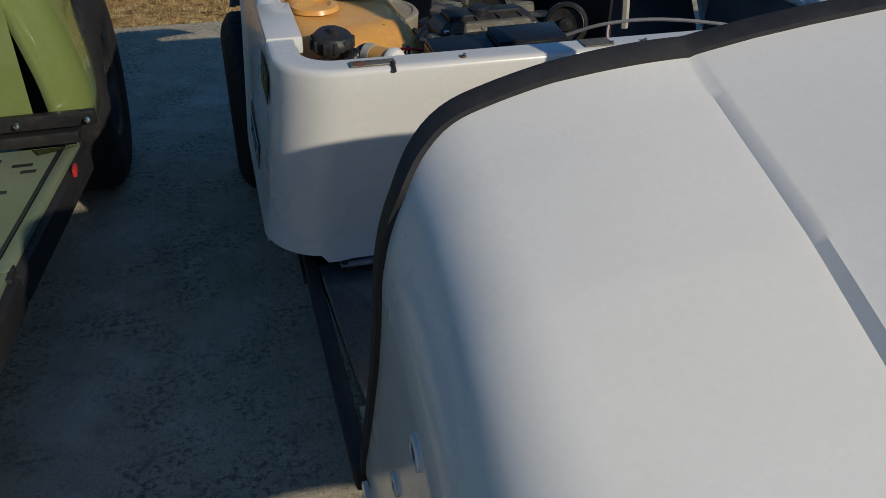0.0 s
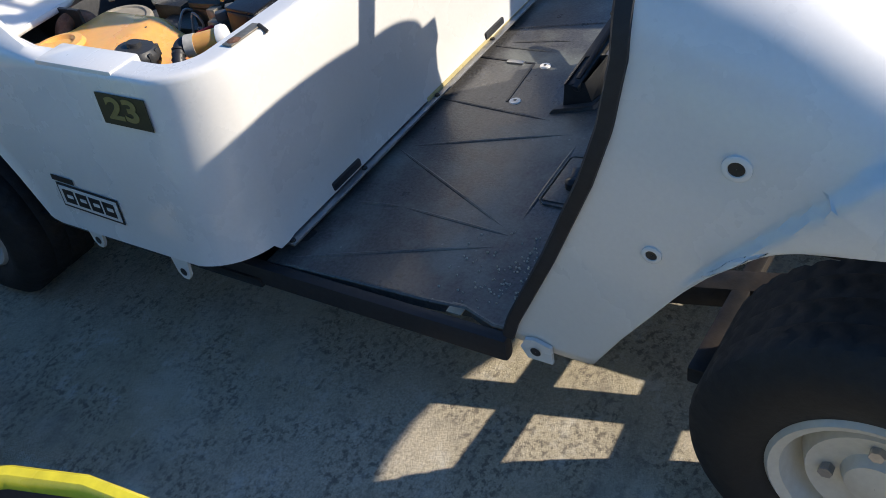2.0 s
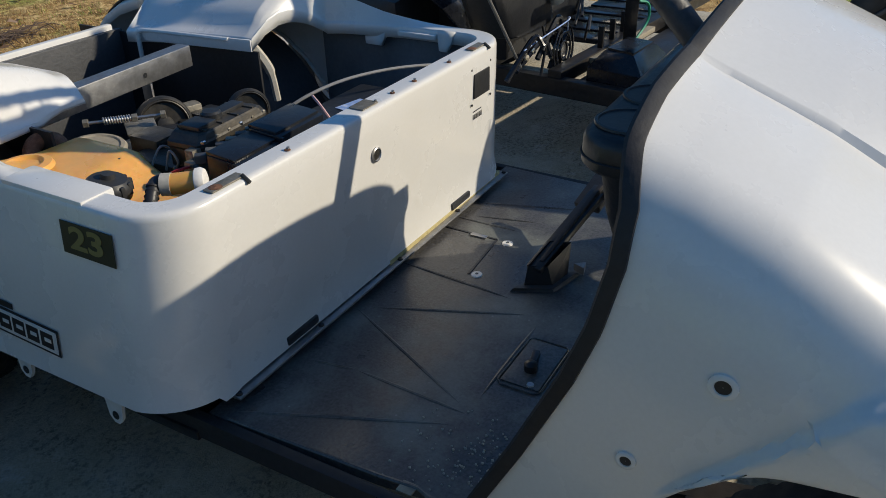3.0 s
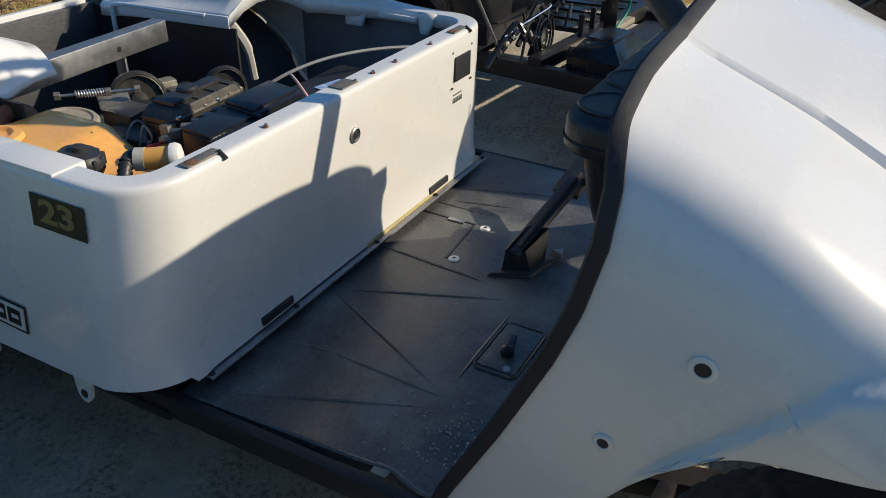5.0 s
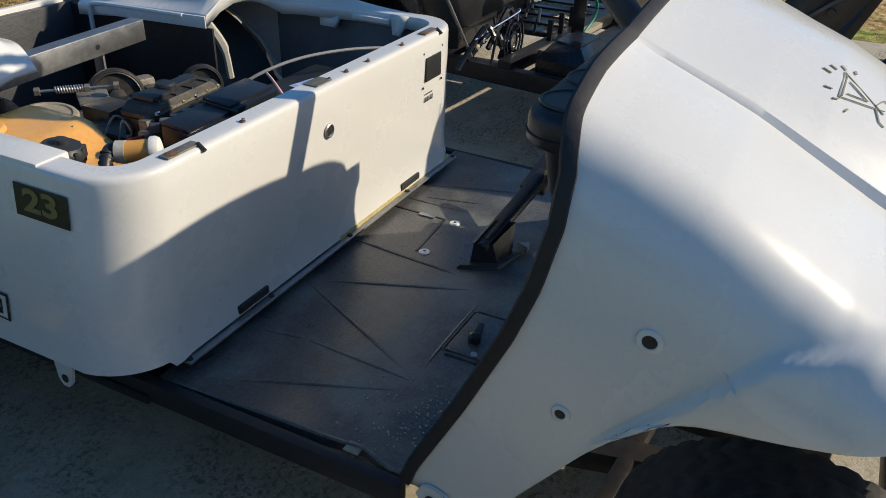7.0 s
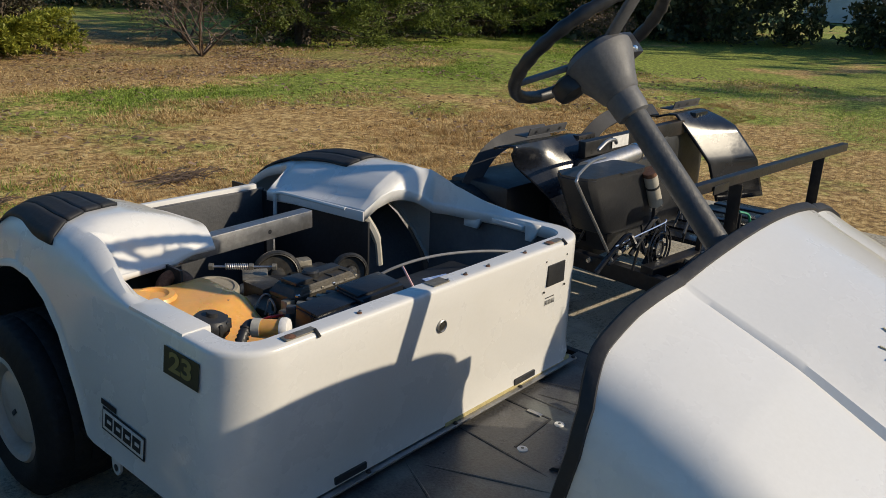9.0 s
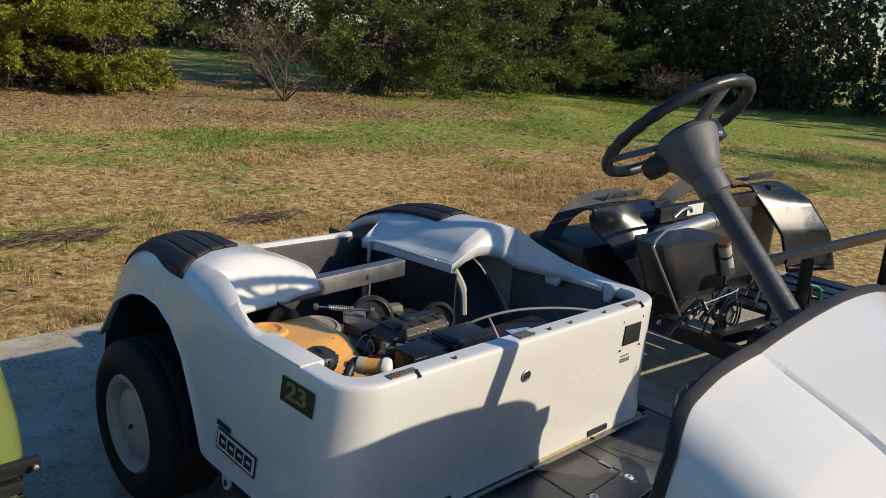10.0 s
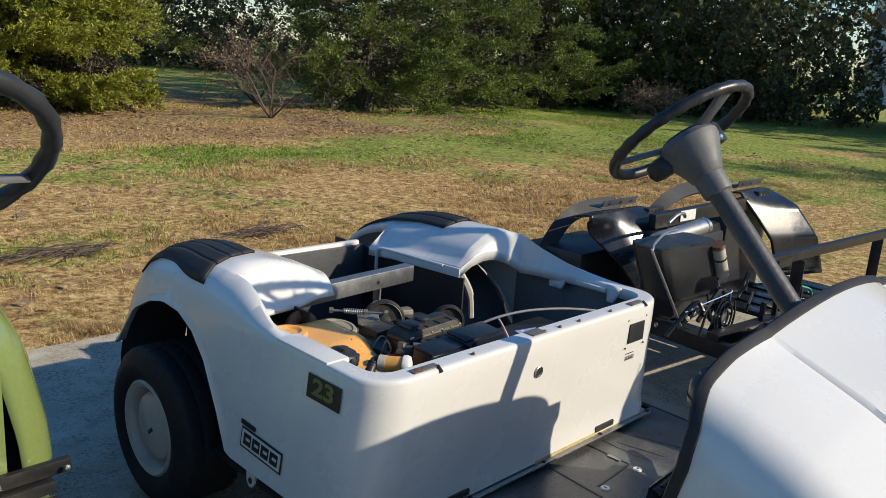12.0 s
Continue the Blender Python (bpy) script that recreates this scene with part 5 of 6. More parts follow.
    for k in range(5):
        part("case_bolt", lathe([(0.011, 0), (0.009, 0.006), (0.0005, 0.007)], (-0.3, -0.9, 0.2), (1.16 + 0.05 * k, 0.2, 0.4 - 0.012 * k + 0.02 * (k % 2)), 8), CHROME if k % 2 else ALLOY, cart)
    part("clamp_tube", tube(smooth_path([(1.34, 0.42, 0.69), (1.4, 0.42, 0.715), (1.47, 0.43, 0.71), (1.52, 0.45, 0.69)]), 0.007, 8), STEEL, cart)
    part("engine_mass", box((1.75, 0.64, 0.42), (0.5, 0.3, 0.4), 0.03), BLACK, cart)
    part("engine_shroud", box((2.15, 0.56, 0.46), (0.42, 0.2, 0.42), 0.04), BLACK, cart)
    # cooling fan and hoses
    fan = new("fan")
    fan.parent = cart
    fan.location = (1.42, 0.2, 0.36)
    tagged(fan, "small black cooling fan with wire guard")
    for r in (0.03, 0.06, 0.085):
        part("guard_ring", tube([(r * math.cos(a), -0.02, r * math.sin(a)) for a in (2 * math.pi * k / 30 for k in range(30))], 0.004, 6, True), GLOSS, fan)
    for k in range(8):
        a = k * math.pi / 4
        part("fan_blade", beam((0, 0, 0), (0.075 * math.cos(a), 0, 0.075 * math.sin(a)), 0.03, 0.006, 0.002), GLOSS, fan)
    part("fan_hub", lathe([(0.026, 0), (0.024, 0.02), (0.0005, 0.022)], (0, -1, 0), (0, 0, 0), 16), CHROME, fan)
    rng = random.Random(11)
    for k in range(12):
        a = Vector((rng.uniform(1.12, 1.7), rng.uniform(0.14, 0.3), rng.uniform(0.32, 0.5)))
        b = a + Vector((rng.uniform(-0.2, 0.2), rng.uniform(-0.08, 0.08), rng.uniform(-0.1, 0.12)))
        part("hose", tube(smooth_path([a, a.lerp(b, 0.4) + Vector((0.03, 0, 0.06)), b]), rng.choice((0.005, 0.009)), 8), rng.choice((BLACK, BLACK, FRAME, GLOSS)), cart)
    part("blue_wire", tube(smooth_path([(1.1, 0.18, 0.44), (1.2, 0.16, 0.46), (1.35, 0.14, 0.48), (1.42, 0.17, 0.47), (1.45, 0.18, 0.42)]), 0.0022, 6), BLUE, cart)
    # frame: rails, sill, uprights
    side = part("side_rail", beam((1.36, 0.55, 0.27), (1.26, -0.3, 0.27), 0.04, 0.06), FRAME, cart, "black steel side rail")
    for y in (0.4, 0.13, 0.02):
        part("rail_bolt", lathe([(0.012, 0), (0.01, 0.008), (0.0005, 0.009)], (-1, 0, 0.2), (1.3 + 0.05 * y, y, 0.285), 8), CHROME, side)
    part("side_rail", beam((1.34, 1.1, 0.27), (1.36, 0.55, 0.27), 0.04, 0.06), FRAME, cart)
    part("side_rail", beam((1.26, -0.3, 0.27), (1.12, -1.2, 0.27), 0.04, 0.06), FRAME, cart)
    part("side_rail", beam((2.3, 1.0, 0.27), (2.1, -1.2, 0.27), 0.04, 0.06), FRAME, cart)
    part("floor_pan", slab_prism([(1.3, 0.12), (2.3, 0.02), (2.1, -0.8), (1.19, -0.75)], 0.262, 0.272), BLACK, cart, "", False)
    part("cross_rail", beam((1.3, 0.16, 0.3), (2.7, 0.02, 0.3), 0.05, 0.05), FRAME, cart)
    rail = part("seat_rail", beam((1.33, 0.045, 0.615), (2.75, -0.02, 0.6), 0.03, 0.035), FRAME, cart, "long dark painted seat rail")
    part("rail_plate", box((1.5, 0.02, 0.6), (0.12, 0.006, 0.03), 0.002), FRAME, rail)
    for x in (1.66, 2.58):
        part("post", beam((x + 0.03, 0.04, 0.3), (x, 0.03, 0.59), 0.045, 0.02), FRAME, cart)
    for k in range(6):
        part("tray_slat", beam((1.85 + 0.13 * k, 0.12, 0.29), (1.85 + 0.13 * k, 0.42, 0.29), 0.1, 0.02), GLOSS, cart)
    for k in range(4):
        part("tray_pin", beam((1.62 + 0.12 * k, 0.12, 0.31), (1.62 + 0.12 * k, 0.12, 0.4), 0.02, 0.014), FRAME, cart)
    part("wood_strip", beam((1.5, 0.1, 0.31), (2.0, 0.06, 0.31), 0.05, 0.02), TAN, cart)
    ctl = part("controller_box", loft([[(x, y, z) for x, y in ((1.3 + k, -0.13 + k), (1.55 - k, -0.15 + k), (1.58 - k, 0.04 - k), (1.33 + k, 0.06 - k))] for z, k in ((0.28, 0), (0.34, 0.0), (0.39, 0.04), (0.395, 0.05))], True), GLOSS, cart, "black control box with rounded lid")
    part("box_lid", slab_prism([(1.345, -0.085), (1.505, -0.1), (1.53, -0.01), (1.375, 0.01)], 0.385, 0.4), GLOSS, ctl, "", False)
    part("green_wire", tube(smooth_path([(1.68, 0.02, 0.34), (1.76, 0.0, 0.4), (1.75, 0.0, 0.46), (1.7, 0.02, 0.48)]), 0.005, 6), GREENWIRE, cart)
    # dash tower: an open trough that runs forward from an arched flange
    def trough(y):
        zb = lerp(-y, [(0.79, 0.835), (0.83, 0.812), (0.99, 0.785), (1.35, 0.72)])
        zt = lerp(-y, [(0.79, 1.0), (0.84, 1.01), (0.96, 0.945), (1.35, 0.78)])
        h = zt - zb
        near = [(1.2, zb - 0.02), (1.12, zb), (1.06, zb + 0.02), (1.025, zb + h * 0.22), (1.01, zb + h * 0.45), (1.014, zb + h * 0.68), (1.03, zb + h * 0.86), (1.055, zt - 0.008), (1.075, zt), (1.09, zt - 0.006), (1.1, zt - 0.1)]
        far = [(1.7, zt - 0.12), (1.74, zt - 0.02), (1.76, zt + 0.01), (1.8, zt - 0.05), (1.84, zb + 0.05), (1.76, zb - 0.01)]
        return [(x, y - 0.35 * (z - zb), z) for x, z in near + far]
    dash = part("dash_cowl", loft([trough(-0.76 - 0.6 * k / 14) for k in range(15)]), GREYPL, cart, "black plastic dash tower with loose wires")
    shell(dash, 0.006, 0)
    arch = smooth_path([(1.03, -0.79, 0.86), (1.012, -0.775, 0.92), (1.01, -0.768, 0.972), (1.022, -0.782, 1.035), (1.07, -0.82, 1.072), (1.15, -0.865, 1.09), (1.24, -0.9, 1.088), (1.3, -0.915, 1.06)])
    part("dash_rib", tube(arch, 0.02, 4, section=[(1, 0.35), (-1, 0.35), (-1, -0.35), (1, -0.35)]), GREYPL, dash)
    for p in arch[6:30:6]:
        part("rib_screw", lathe([(0.006, 0), (0.005, 0.003), (0.0005, 0.004)], (-1, -0.1, 0.2), p + Vector((-0.008, -0.02, 0)), 8), CHROME, dash)
    part("seam_line", tube(smooth_path([(1.006, -0.83, 0.9), (1.0, -0.835, 0.95), (1.012, -0.845, 0.99)]), 0.002, 5), TRIM, dash)
    part("dash_boss", lathe([(0.0005, 0.078), (0.03, 0.076), (0.05, 0.066), (0.056, 0.045), (0.053, 0.042), (0.058, 0.03), (0.058, -0.06), (0.02, -0.07)], (-0.2, 0.97, 0.12), (1.06, -0.745, 0.872), 28), BLACK, dash)
    strut = part("dash_strut", loft([[(1.1 + 0.05 * q, -0.753 + 0.223 * q, 0.82 - 0.52 * q), (1.085 + 0.05 * q, -0.84 + 0.265 * q, 0.82 - 0.52 * q), (1.1 + 0.05 * q, -0.935 + 0.31 * q, 0.79 - 0.49 * q)] for q in (0, 0.25, 0.5, 0.75, 1)]), BLACK, cart, "broad black support panel under the dash")
    shell(strut, 0.03, 0)
    part("strut_rod", beam((1.07, -0.72, 0.62), (1.08, -0.84, 0.72), 0.012, 0.01), GREYPL, strut)
    for y, z in ((-0.875, 0.73), (-0.8, 0.66)):
        part("strut_bolt", lathe([(0.012, 0), (0.01, 0.006), (0.0005, 0.007)], (-1, 0, 0.1), (1.075, y, z), 10), FRAME, strut)
    part("dash_strut", beam((1.02, -0.62, 0.62), (1.12, -0.5, 0.3), 0.035, 0.02), FRAME, cart)
    part("dash_strut", beam((1.4, -0.93, 0.76), (1.28, -0.72, 0.3), 0.06, 0.03), FRAME, cart)
    for k in range(6):
        a = Vector((1.09 + 0.018 * k, -0.865 - 0.012 * k, 0.99))
        part("loose_wire", tube(smooth_path([a, a + Vector((0.02, -0.02, 0.03)), a + Vector((0.06, -0.03, 0.025 + 0.006 * k)), a + Vector((0.1, -0.06, -0.01))]), 0.0035, 6), (RED, RED, GREYWIRE, CLEAR_WHITE, RED, BLACK)[k], cart)
    part("dash_switch", box((1.15, -0.85, 0.995), (0.08, 0.04, 0.03), 0.004), FRAME, dash)
    part("steering_column", cyl((1.06, -0.8, 0.93), (1.05, -0.3, 1.455), 0.02, n=16), GREYPL, cart)
    part("spring_strut", tube([(1.75, -1.0, 0.45), (1.65, -0.95, 0.72)], 0.03, 12), BLACK, cart)
    wheel(cart, (1.8, -1.15, 0.224), 0.224, 0.2, 0.11)
    wheel(cart, (1.24, 0.93, 0.25), 0.25, 0.2, 0.11, mat=STEEL)
    wheel(cart, (2.32, 0.86, 0.224), 0.224, 0.2, 0.11, True, mat=STEEL)


# ---- the green cart ----
def build_green_cart():
    cart = thing("golf_cart", "olive green golf cart beside the white one", "golf cart")
    rows = []
    for y, xe, zt, zb in ((0.612, -0.965, 0.66, 0.3), (0.615, -0.945, 0.675, 0.3), (0.628, -0.915, 0.69, 0.3), (0.65, -0.893, 0.705, 0.3), (0.68, -0.88, 0.72, 0.3), (0.72, -0.875, 0.735, 0.31), (0.765, -0.873, 0.745, 0.33), (0.79, -0.873, 0.75, 0.44), (0.84, -0.872, 0.755, 0.53), (0.95, -0.872, 0.76, 0.58), (1.15, -0.872, 0.75, 0.58), (1.35, -0.88, 0.7, 0.5), (1.45, -0.9, 0.6, 0.4)):
        def bulge(z):
            return lerp(z, [(0.3, 0.03), (0.41, 0.02), (0.5, 0.002), (0.59, -0.018), (0.645, -0.038), (0.69, -0.062)])
        row = [(xe + bulge(zb) - 0.004, y, zb)] + [(xe + bulge(zb + (zt - 0.1 - zb) * k / 8), y, zb + (zt - 0.1 - zb) * k / 8) for k in range(1, 9)]
        row += [(xe - 0.05, y, zt - 0.065), (xe - 0.075, y, zt - 0.035), (xe - 0.105, y, zt - 0.015), (xe - 0.15, y, zt), (-1.5, y, zt), (-1.93, y, zt - 0.01), (-1.98, y, zb)]
        rows.append(row)
    shell(part("rear_body", loft(rows), OLIVE, cart, "shiny olive green rear body"), 0.006, -1)
    part("front_panel", loft([[(-1.96, 0.612, z), (-1.5, 0.609, z), (-1.1, 0.609, z), (-0.97, 0.611, z)] for z in (0.28, 0.4, 0.5, 0.6, 0.65, 0.662)]), OLIVE, cart, "glossy olive front panel")
    part("bumper_bar", beam((-1.5, 0.585, 0.335), (-0.845, 0.6, 0.335), 0.018, 0.032), FRAME, cart, "black steel bar")
    part("bar_lower", beam((-1.5, 0.575, 0.3), (-0.885, 0.59, 0.3), 0.03, 0.026), FRAME, cart)
    for x in (-0.86, -1.0, -1.3):
        part("bar_bolt", lathe([(0.007, 0), (0.006, 0.004), (0.0005, 0.005)], (0, -1, 0.2), (x, 0.575 + 0.0 * x, 0.338), 8), CHROME, cart)
    edge = [(-0.893, 0.61), (-0.968, 0.12), (-1.0, -0.2), (-1.012, -0.45)]
    part("floor_step", slab_prism([(-0.915, 0.605), (-1.98, 0.605), (-1.98, 0.14), (-0.99, 0.14)], 0.25, 0.268), OLIVE_MET, cart, "scuffed grey-green floor step", False)
    part("floor_plate", slab_prism([(-1.0, 0.1), (-1.98, 0.1), (-1.98, -0.45), (-1.035, -0.45), (-1.024, -0.2)], 0.25, 0.268), PLATE, cart, "worn pale floor plate", False)
    part("floor_bar", beam((-0.96, 0.12, 0.266), (-1.97, 0.12, 0.266), 0.045, 0.016, 0.003), TRIM, cart)
    part("bar_notch", box((-1.02, 0.095, 0.268), (0.05, 0.03, 0.014), 0.003), TRIM, cart)
    for p, q in zip(edge, edge[1:]):
        part("floor_edge", beam((p[0] - 0.012, p[1], 0.262), (q[0] - 0.012, q[1], 0.262), 0.026, 0.03, 0.006), OLIVE_MET, cart)
        part("rocker", beam((p[0] + 0.004, p[1], 0.235), (q[0] + 0.004, q[1], 0.235), 0.03, 0.06, 0.008), TRIM, cart)
        part("floor_seam", beam((p[0] - 0.034, p[1], 0.269), (q[0] - 0.034, q[1], 0.269), 0.008, 0.004), BLACK, cart)
    for x, y, w in ((-1.0, 0.53, 0.04), (-0.985, 0.5, 0.03), (-1.03, 0.42, 0.03), (-1.06, 0.56, 0.03), (-1.1, 0.45, 0.04), (-1.05, 0.33, 0.03)):
        part("plate_slot", box((x, y, 0.2685), (w, 0.012, 0.002), 0.0005), BLACK, cart)
    part("edge_reflector", box((-0.893, 0.485, 0.268), (0.008, 0.03, 0.018), 0.002), RED, cart, "small orange-red reflector")
    part("corner_tab", loft([[(-0.9, 0.6, 0.27), (-0.99, 0.598, 0.27)], [(-0.885, 0.57, 0.285), (-0.97, 0.56, 0.275)]]), OLIVE, cart)
    part("frame_rail", beam((-1.2, 1.4, 0.2), (-1.2, -1.2, 0.2), 0.06, 0.07), FRAME, cart)
    part("frame_rail", beam((-1.75, 1.4, 0.2), (-1.75, -1.2, 0.2), 0.06, 0.07), FRAME, cart)
    # dash tray with a yellow inner edge
    def ring(inset, z):
        x0, x1, y0, y1, r = -1.93 + inset, -1.028 - inset, -1.05 + inset, -0.31 - inset, 0.28 - inset * 0.5
        pts = []
        for cx, cy, a0 in ((x1 - r, y1 - r, 0), (x0 + r, y1 - r, 90), (x0 + r, y0 + r, 180), (x1 - r, y0 + r, 270)):
            for k in range(9):
                a = radians(a0 + 90 * k / 8)
                pts.append((cx + r * math.cos(a), cy + r * math.sin(a), z))
        return pts
    part("dash_rim", loft([ring(0.004, 0.66), ring(-0.002, 0.7), ring(-0.004, 0.746), ring(-0.003, 0.752)], True), TRIM, cart, "black dash tray rim")
    part("dash_edge", loft([ring(-0.004, 0.751), ring(-0.0045, 0.755), ring(-0.002, 0.758), ring(0.003, 0.758), ring(0.006, 0.755), ring(0.007, 0.749)], True), YELLOW, cart, "bright yellow edge bead")
    part("dash_tray", loft([ring(0.007, 0.75), ring(0.026, 0.65), ring(0.06, 0.63), ring(0.3, 0.63)], True), BLACK, cart, "deep black dash tray")
    part("tray_note", box((-1.16, -0.47, 0.64), (0.06, 0.09, 0.004), 0.001, Euler((0, 0, 0.4)).to_matrix().to_4x4()), PLATE, cart)
    part("cowl", loft([[(x, y, z) for x, y in ((-1.06, -0.5), (-1.04, -0.9), (-1.2, -1.35), (-1.75, -1.35), (-1.9, -0.9), (-1.9, -0.5))] for z in (0.3, 0.5, 0.69)]), OLIVE, cart)
    steering(cart, (-1.26, 0.0, 1.11), (-1.26, -0.42, 0.6), 0.19)
    wheel(cart, (-0.945, 0.97, 0.26), 0.262, 0.22, 0.13, True, mat=BLACK)
    wheel(cart, (-1.95, 1.1, 0.26), 0.262, 0.22, 0.13)
    wheel(cart, (-1.1, -0.95, 0.26), 0.262, 0.18, 0.13, True)


build_black_cart()
build_green_cart()


# ---- trees, bushes, distance ----
def foliage(name, mat, parent, sprays, label="", leaves=24, slim=0.13, fine=1.0):
    """Feathery plumes of many small pointed leaves; sprays are (place, direction, length)."""
    rng = np.random.default_rng(len(sprays) + 7)
    p = np.repeat(np.array([tuple(q[0]) for q in sprays]), leaves, 0)
    d = np.repeat(np.array([tuple(q[1]) for q in sprays]), leaves, 0)
    s = np.repeat(np.array([q[2] for q in sprays]), leaves)[:, None]
    d /= np.linalg.norm(d, axis=1, keepdims=True)
    t = rng.random((len(p), 1))
    jit = rng.normal(size=p.shape)
    base = p + d * (t - 0.35) * s * 1.7 + jit * s * 0.17 * (1.1 - t) + np.array([0, 0, -1]) * (t ** 2) * s * 0.3
    out = d * 0.9 + jit * 0.6 + np.array([0, 0, 0.1])
    out /= np.linalg.norm(out, axis=1, keepdims=True)
    side = np.cross(out, rng.normal(size=p.shape))
    side /= np.linalg.norm(side, axis=1, keepdims=True)
    l = s * rng.uniform(0.12, 0.3, (len(p), 1)) * fine
    w = l * slim * rng.uniform(0.8, 1.6, (len(p), 1))
    vs = np.stack([base - side * w, base + out * l, base + side * w], 1).reshape(-1, 3)
    fs = np.arange(len(vs)).reshape(-1, 3)
    me = bpy.data.meshes.new(name)
    me.from_pydata(vs.tolist(), [], fs.tolist())
    me.materials.append(mat)
    ob = new(name, me)
    ob.parent = parent
    if label:
        tagged(ob, label)
    return ob


def cedar(at, height, radius, mat, label, seed, lowest=0.05, dens=1.0, leaves=44):
    """A cedar: limbs that droop and lift at the tip, with side sprays of feathery plumes and dark gaps between them."""
    rng = random.Random(seed)
    tree = thing("cedar_tree", label, "tree", at)
    trunk = [Vector((0, 0, -0.1))]
    for k in range(1, 7):
        trunk.append(Vector((rng.uniform(-0.06, 0.06) * k, rng.uniform(-0.06, 0.06) * k, height * k / 6)))
    part("trunk", tube(trunk, [0.17 * (1 - 0.9 * k / 6) for k in range(7)], 8), BARK, tree)
    sprays = []
    bm = bmesh.new()
    n = int(26 * dens * radius)
    for i in range(n):
        t = lowest + (0.97 - lowest) * ((i + rng.random()) / n) ** 1.5
        a = i * 2.4 + rng.uniform(-0.5, 0.5)
        reach = radius * (0.14 + 0.86 * (1 - t) ** 0.7) * rng.choice((0.6, 0.8, 0.95, 1.05, 1.2))
        base = Vector((0, 0, 0.15 + height * t * 0.92))
        out = Vector((math.cos(a), math.sin(a), 0))
        side = Vector((-out.y, out.x, 0))
        lift = rng.uniform(-0.28, 0.42)
        limb = [base, base + out * reach * 0.4 + Vector((0, 0, lift * reach * 0.25)), base + out * reach * 0.75 + Vector((0, 0, lift * reach * 0.55)), base + out * reach + Vector((0, 0, lift * reach + 0.12))]
        for p in limb:
            p.z = max(p.z, 0.12)
        tube(limb, [0.035, 0.024, 0.014, 0.005], 5, bm=bm)
        line = smooth_path(limb, 5)
        for k in range(int(9 + 6 * reach)):
            q = rng.uniform(0.25, 1.0) ** 0.8
            c = line[min(len(line) - 1, int(q * (len(line) - 1)))]
            b = out * rng.uniform(0.3, 1.0) + side * rng.choice((-1, 1)) * rng.uniform(0.2, 1.0) * (1.15 - q * 0.6) + Vector((0, 0, rng.uniform(-0.35, 0.6)))
            b.normalize()
            l = rng.uniform(0.22, 0.5) * (1.25 - 0.55 * q)
            for j in range(3):
                p = c + b * l * (0.25 + 0.38 * j) + Vector((0, 0, -0.08 * j * l))
                p.z = max(p.z, 0.05)
                sprays.append((p, b + out * 0.35 + Vector((rng.gauss(0, 0.25), rng.gauss(0, 0.25), rng.uniform(-0.15, 0.45))), rng.uniform(0.15, 0.27)))
    # dark twigs round the trunk put shade into the gaps of the crown
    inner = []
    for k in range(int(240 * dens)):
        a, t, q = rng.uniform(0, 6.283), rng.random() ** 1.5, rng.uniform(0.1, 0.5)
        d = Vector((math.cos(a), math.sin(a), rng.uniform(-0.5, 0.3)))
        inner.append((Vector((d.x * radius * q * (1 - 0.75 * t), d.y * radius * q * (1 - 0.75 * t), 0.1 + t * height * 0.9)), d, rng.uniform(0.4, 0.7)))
    foliage("inner_crown", INNER_SHADED, tree, inner, "", 30, 0.22, 0.6)
    part("branch_frame", bm, BARK, tree)
    foliage("crown", mat, tree, sprays, "", leaves, 0.21)
    return tree


def bare_bush(at, size, seed, label, leaves=None):
    rng = random.Random(seed)
    bush = thing("bush", label, "bush", at)
    bm = bmesh.new()
    tips = []

    def grow(p, d, l, r, depth):
        q = p + d * l
        tube([p, p.lerp(q, 0.5) + Vector((rng.gauss(0, 0.02), rng.gauss(0, 0.02), 0)) * l, q], [r, r * 0.8, r * 0.6], 4, caps=False, bm=bm)
        if depth == 0:
            tips.append((q, d))
            return
        for k in range(rng.choice((2, 2, 3))):
            nd = (d + Vector((rng.gauss(0, 0.7), rng.gauss(0, 0.7), rng.gauss(0.05, 0.5)))).normalized()
            grow(q if k else p.lerp(q, 0.7), nd, l * rng.uniform(0.6, 0.85), r * 0.62, depth - 1)

    for k in range(8):
        a = k * 0.8 + rng.random()
        lean = rng.uniform(0.5, 1.3)
        grow(Vector((0, 0, -0.05)), Vector((math.cos(a) * lean, math.sin(a) * lean, 1)).normalized(), size * rng.uniform(0.16, 0.3), 0.02, 5)
    part("twig_mass", bm, TWIG, bush)
    if leaves:
        foliage("leaf_mass", leaves, bush, [(p, d, 0.16) for p, d in tips[::2]], "", 8, 0.4)
    return bush


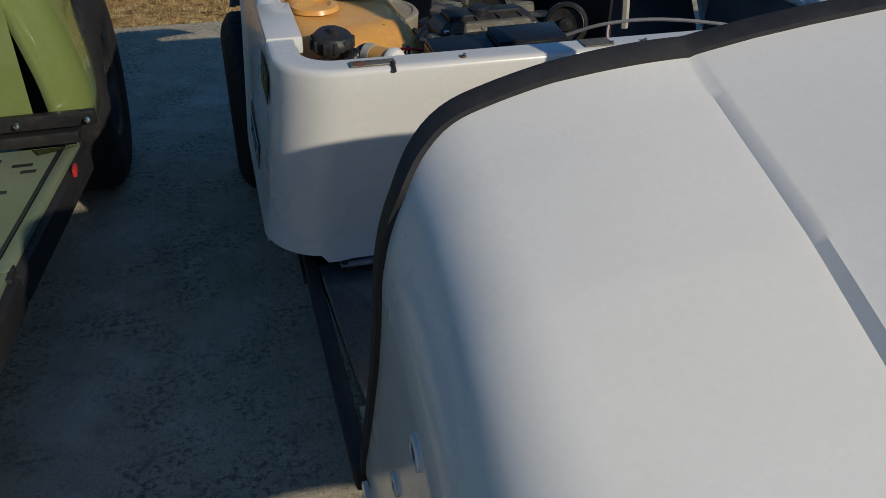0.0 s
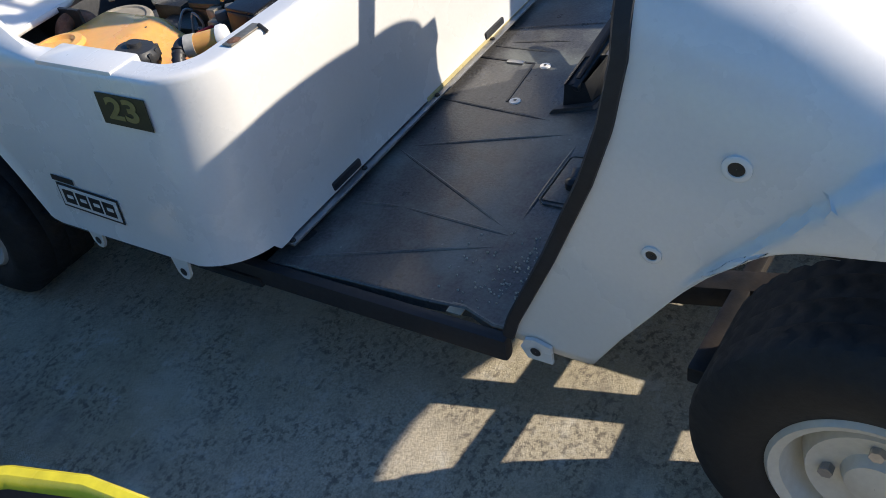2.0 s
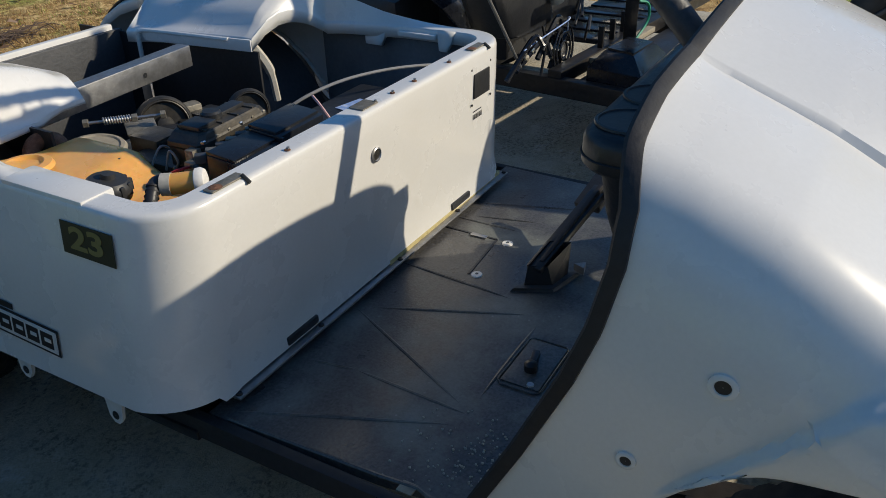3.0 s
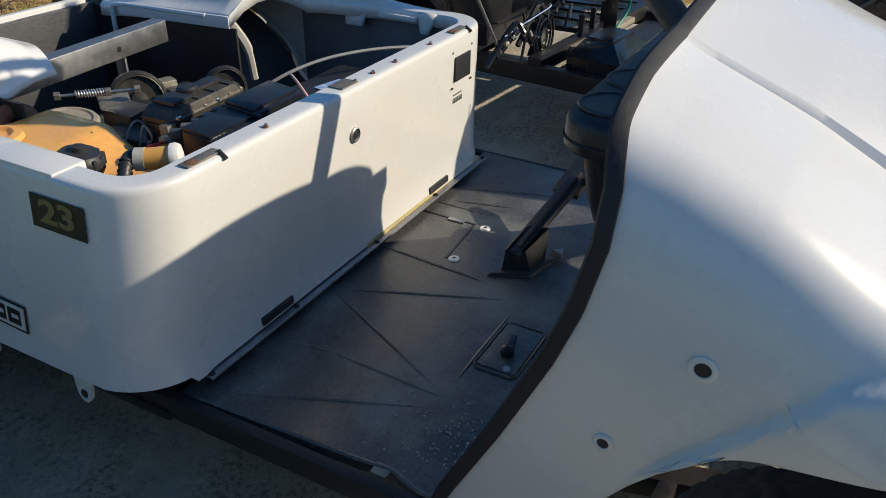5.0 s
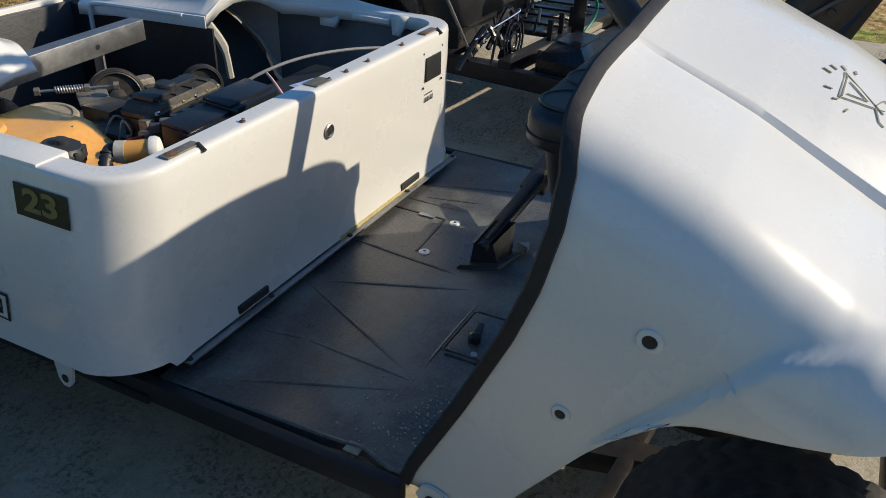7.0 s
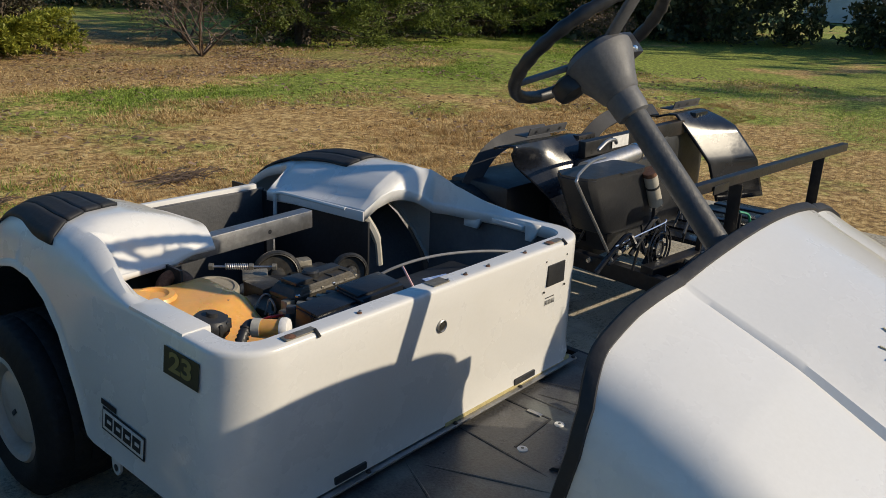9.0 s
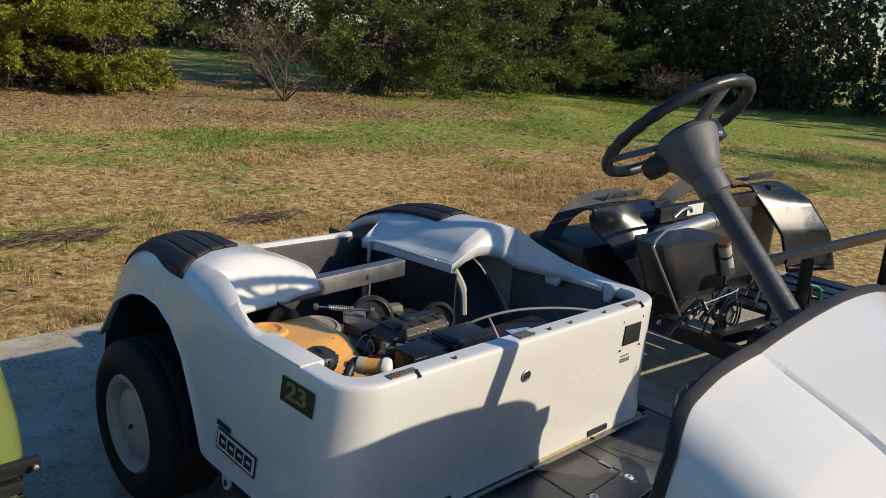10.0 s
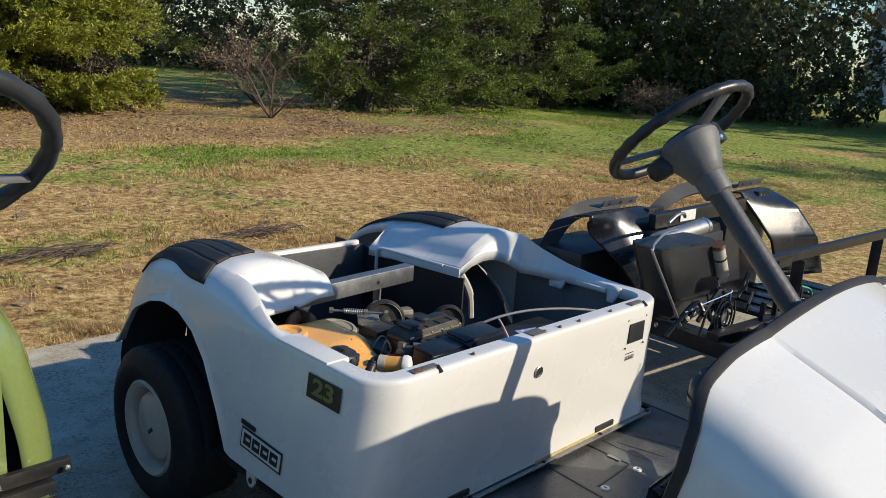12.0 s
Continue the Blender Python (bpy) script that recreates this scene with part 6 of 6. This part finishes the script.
def build_garden():
    cedar((2.6, 12.9, 0), 5.6, 2.3, LIT_CEDAR, "sunlit yellow-green cedar with drooping sprays", 1, 0.03, 1.9, 70)
    cedar((0.2, 13.2, 0), 5.0, 2.0, LIT_CEDAR, "sunlit yellow-green cedar beside the larger one", 2, 0.03, 1.7, 60)
    cedar((4.05, 12.7, 0), 5.4, 1.3, LIT_CEDAR, "slender yellow-green cedar with raised lower limbs", 3, 0.27, 2.0, 46)
    cedar((4.4, 14.9, 0), 6.0, 2.2, SHADED_CEDAR, "shaded cedar behind the yellow-green ones", 5, 0.22, 1.0)
    bare_bush((6.3, 10.7, 0), 2.3, 3, "leafless brown bush with tangled twigs on the lawn")
    bare_bush((7.6, 13.2, 0), 2.9, 12, "thin bare sapling with reddish dry leaves", BROWNLEAF)
    # hedge cedars: their shade is in the darkened leaf colour
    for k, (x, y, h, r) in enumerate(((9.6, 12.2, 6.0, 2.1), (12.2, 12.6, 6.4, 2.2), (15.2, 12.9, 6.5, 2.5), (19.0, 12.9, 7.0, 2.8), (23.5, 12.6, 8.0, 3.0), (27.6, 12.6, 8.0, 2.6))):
        cedar((x, y, 0), h, r, SHADED_CEDAR, "cedar in the hedge line, green darkened for shade", 20 + k, 0.02, 1.3, 33 if x < 14 else 30)
    bare_bush((16.6, 9.4, 0), 1.7, 9, "bush with dry reddish brown leaves", BROWNLEAF)
    bare_bush((20.8, 9.0, 0), 1.8, 10, "bush with pale dry seed heads", BROWNLEAF)
    # tall trees beside the drive, whose shade falls over the open lawn
    for k, (x, y, h, r) in enumerate(((17.0, -8.0, 9.0, 2.3), (21.5, -7.5, 8.5, 2.4), (26.5, -7.0, 9.0, 2.6), (32.0, -6.0, 9.0, 2.6))):
        cedar((x, y, 0), h, r, SHADED_CEDAR, "tall thin cedar beside the drive", 40 + k, 0.2, 0.7, 20)
    # woods behind the row, and a coarser ring added round the unseen sides
    rng = random.Random(4)
    for name, count, a0, a1, size, leaves in (("far_woods", 9500, -0.05, 1.55, (0.5, 1.0), 26), ("unseen_woods", 6000, 1.55, 6.24, (1.0, 1.6), 10)):
        sprays = []
        for k in range(count):
            a = rng.uniform(a0, a1)
            if 1.27 < a < 1.3:
                continue
            lump = noise.noise(Vector((a * 9, 0.3, 0)))
            r = rng.uniform(22, 30) + 9 * smoothstep(0.9, 0.5, a)
            z = (5.0 + 3 * lump) * rng.random() ** 1.25
            sprays.append(((-1 + r * math.sin(a), -1 + r * math.cos(a), z), (-math.sin(a), -math.cos(a), 0.4), rng.uniform(*size)))
        tagged(foliage(name, SHADE_WOODS, None, sprays, "dense dark woods behind and around the garden", leaves, 0.42, 0.72 if a1 < 2 else 1.0), "", "woods", kind="stuff")
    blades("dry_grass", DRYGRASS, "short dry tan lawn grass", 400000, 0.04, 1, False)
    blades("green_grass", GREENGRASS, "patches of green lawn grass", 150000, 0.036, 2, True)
    fallen_leaves()


def fallen_leaves():
    """Dry leaves lying in the bare strip before the hedge and thinly on the lawn."""
    rng = np.random.default_rng(9)
    vs, fs = [], []
    while len(fs) < 7000:
        y = rng.uniform(8.2, 11.6) if rng.random() < 0.75 else rng.uniform(2.6, 8.2)
        x = rng.uniform(-2, 11.5)
        if noise.noise(Vector((x * 0.8, y * 0.8, 1.4))) + rng.uniform(-0.4, 0.4) < 0:
            continue
        a, l = rng.uniform(0, 6.28), rng.uniform(0.012, 0.04)
        u, w = np.array((math.cos(a), math.sin(a), rng.uniform(-0.3, 0.3))) * l, np.array((-math.sin(a), math.cos(a), rng.uniform(-0.3, 0.3))) * l * 0.5
        c = np.array((x, y, -0.02 + rng.uniform(0, 0.012)))
        n = len(vs)
        vs += [tuple(c - u), tuple(c - w), tuple(c + u), tuple(c + w + (0, 0, l * 0.4))]
        fs.append((n, n + 1, n + 2, n + 3))
    me = bpy.data.meshes.new("fallen_leaves")
    me.from_pydata(vs, [], fs)
    me.materials.append(BROWNLEAF)
    return tagged(new("fallen_leaves", me), "dry fallen leaves scattered before the hedge", "leaves", kind="stuff")


def twig_pile(at, size, count, seed, label):
    rng = random.Random(seed)
    pile = thing("twig_pile", label, "twigs", at)
    bm = bmesh.new()
    for k in range(count):
        r, a, b = size * rng.random() ** 0.7, rng.uniform(0, 6.28), rng.gauss(0.2, 0.5)
        p = Vector((r * math.cos(a) * 1.6, r * math.sin(a) * 0.6, rng.uniform(-0.045, 0.0)))
        d = Vector((math.cos(b), math.sin(b), rng.uniform(-0.1, 0.15))) * rng.uniform(0.1, 0.4)
        tube([p - d / 2, p + d * 0.1 + Vector((0, 0, rng.uniform(0, 0.03))), p + d / 2], [0.0025, 0.003, 0.0015], 4, caps=False, bm=bm)
    tagged(part("twig_mass", bm, TWIG, pile), kind="stuff")
    return pile


def build_house():
    house = thing("house", "pale house with lap siding beyond the trees", "house", (44, 9.9, 0))
    part("wall", box((5, 0, 3), (10, 8, 6), 0), SIDING, house, "", False)
    for k in range(20):
        part("siding_board", box((-0.012, 0, 0.3 + 0.29 * k), (0.03, 8.0, 0.26), 0), SIDING, house, "", False)
    part("roof", loft([[(-0.5, -4.6, 5.9), (10.5, -4.6, 5.9)], [(-0.5, 0, 8.4), (10.5, 0, 8.4)], [(-0.5, 4.6, 5.9), (10.5, 4.6, 5.9)]]), ROOFING, house, "", False)
    for y in (-2.2, 2.0):
        w = part("window", box((-0.03, y, 3.6), (0.08, 1.1, 1.5), 0.01), CLEAR_WHITE, house)
        part("pane", box((-0.075, y, 3.6), (0.01, 0.9, 1.3), 0), PANE, w)


build_garden()
twig_pile((1.59, 3.58, 0), 0.17, 60, 5, "dark wisps of dead twigs on the lawn")
twig_pile((0.22, 3.7, 0), 0.22, 80, 6, "scattered bare twigs in rough grass")
build_house()
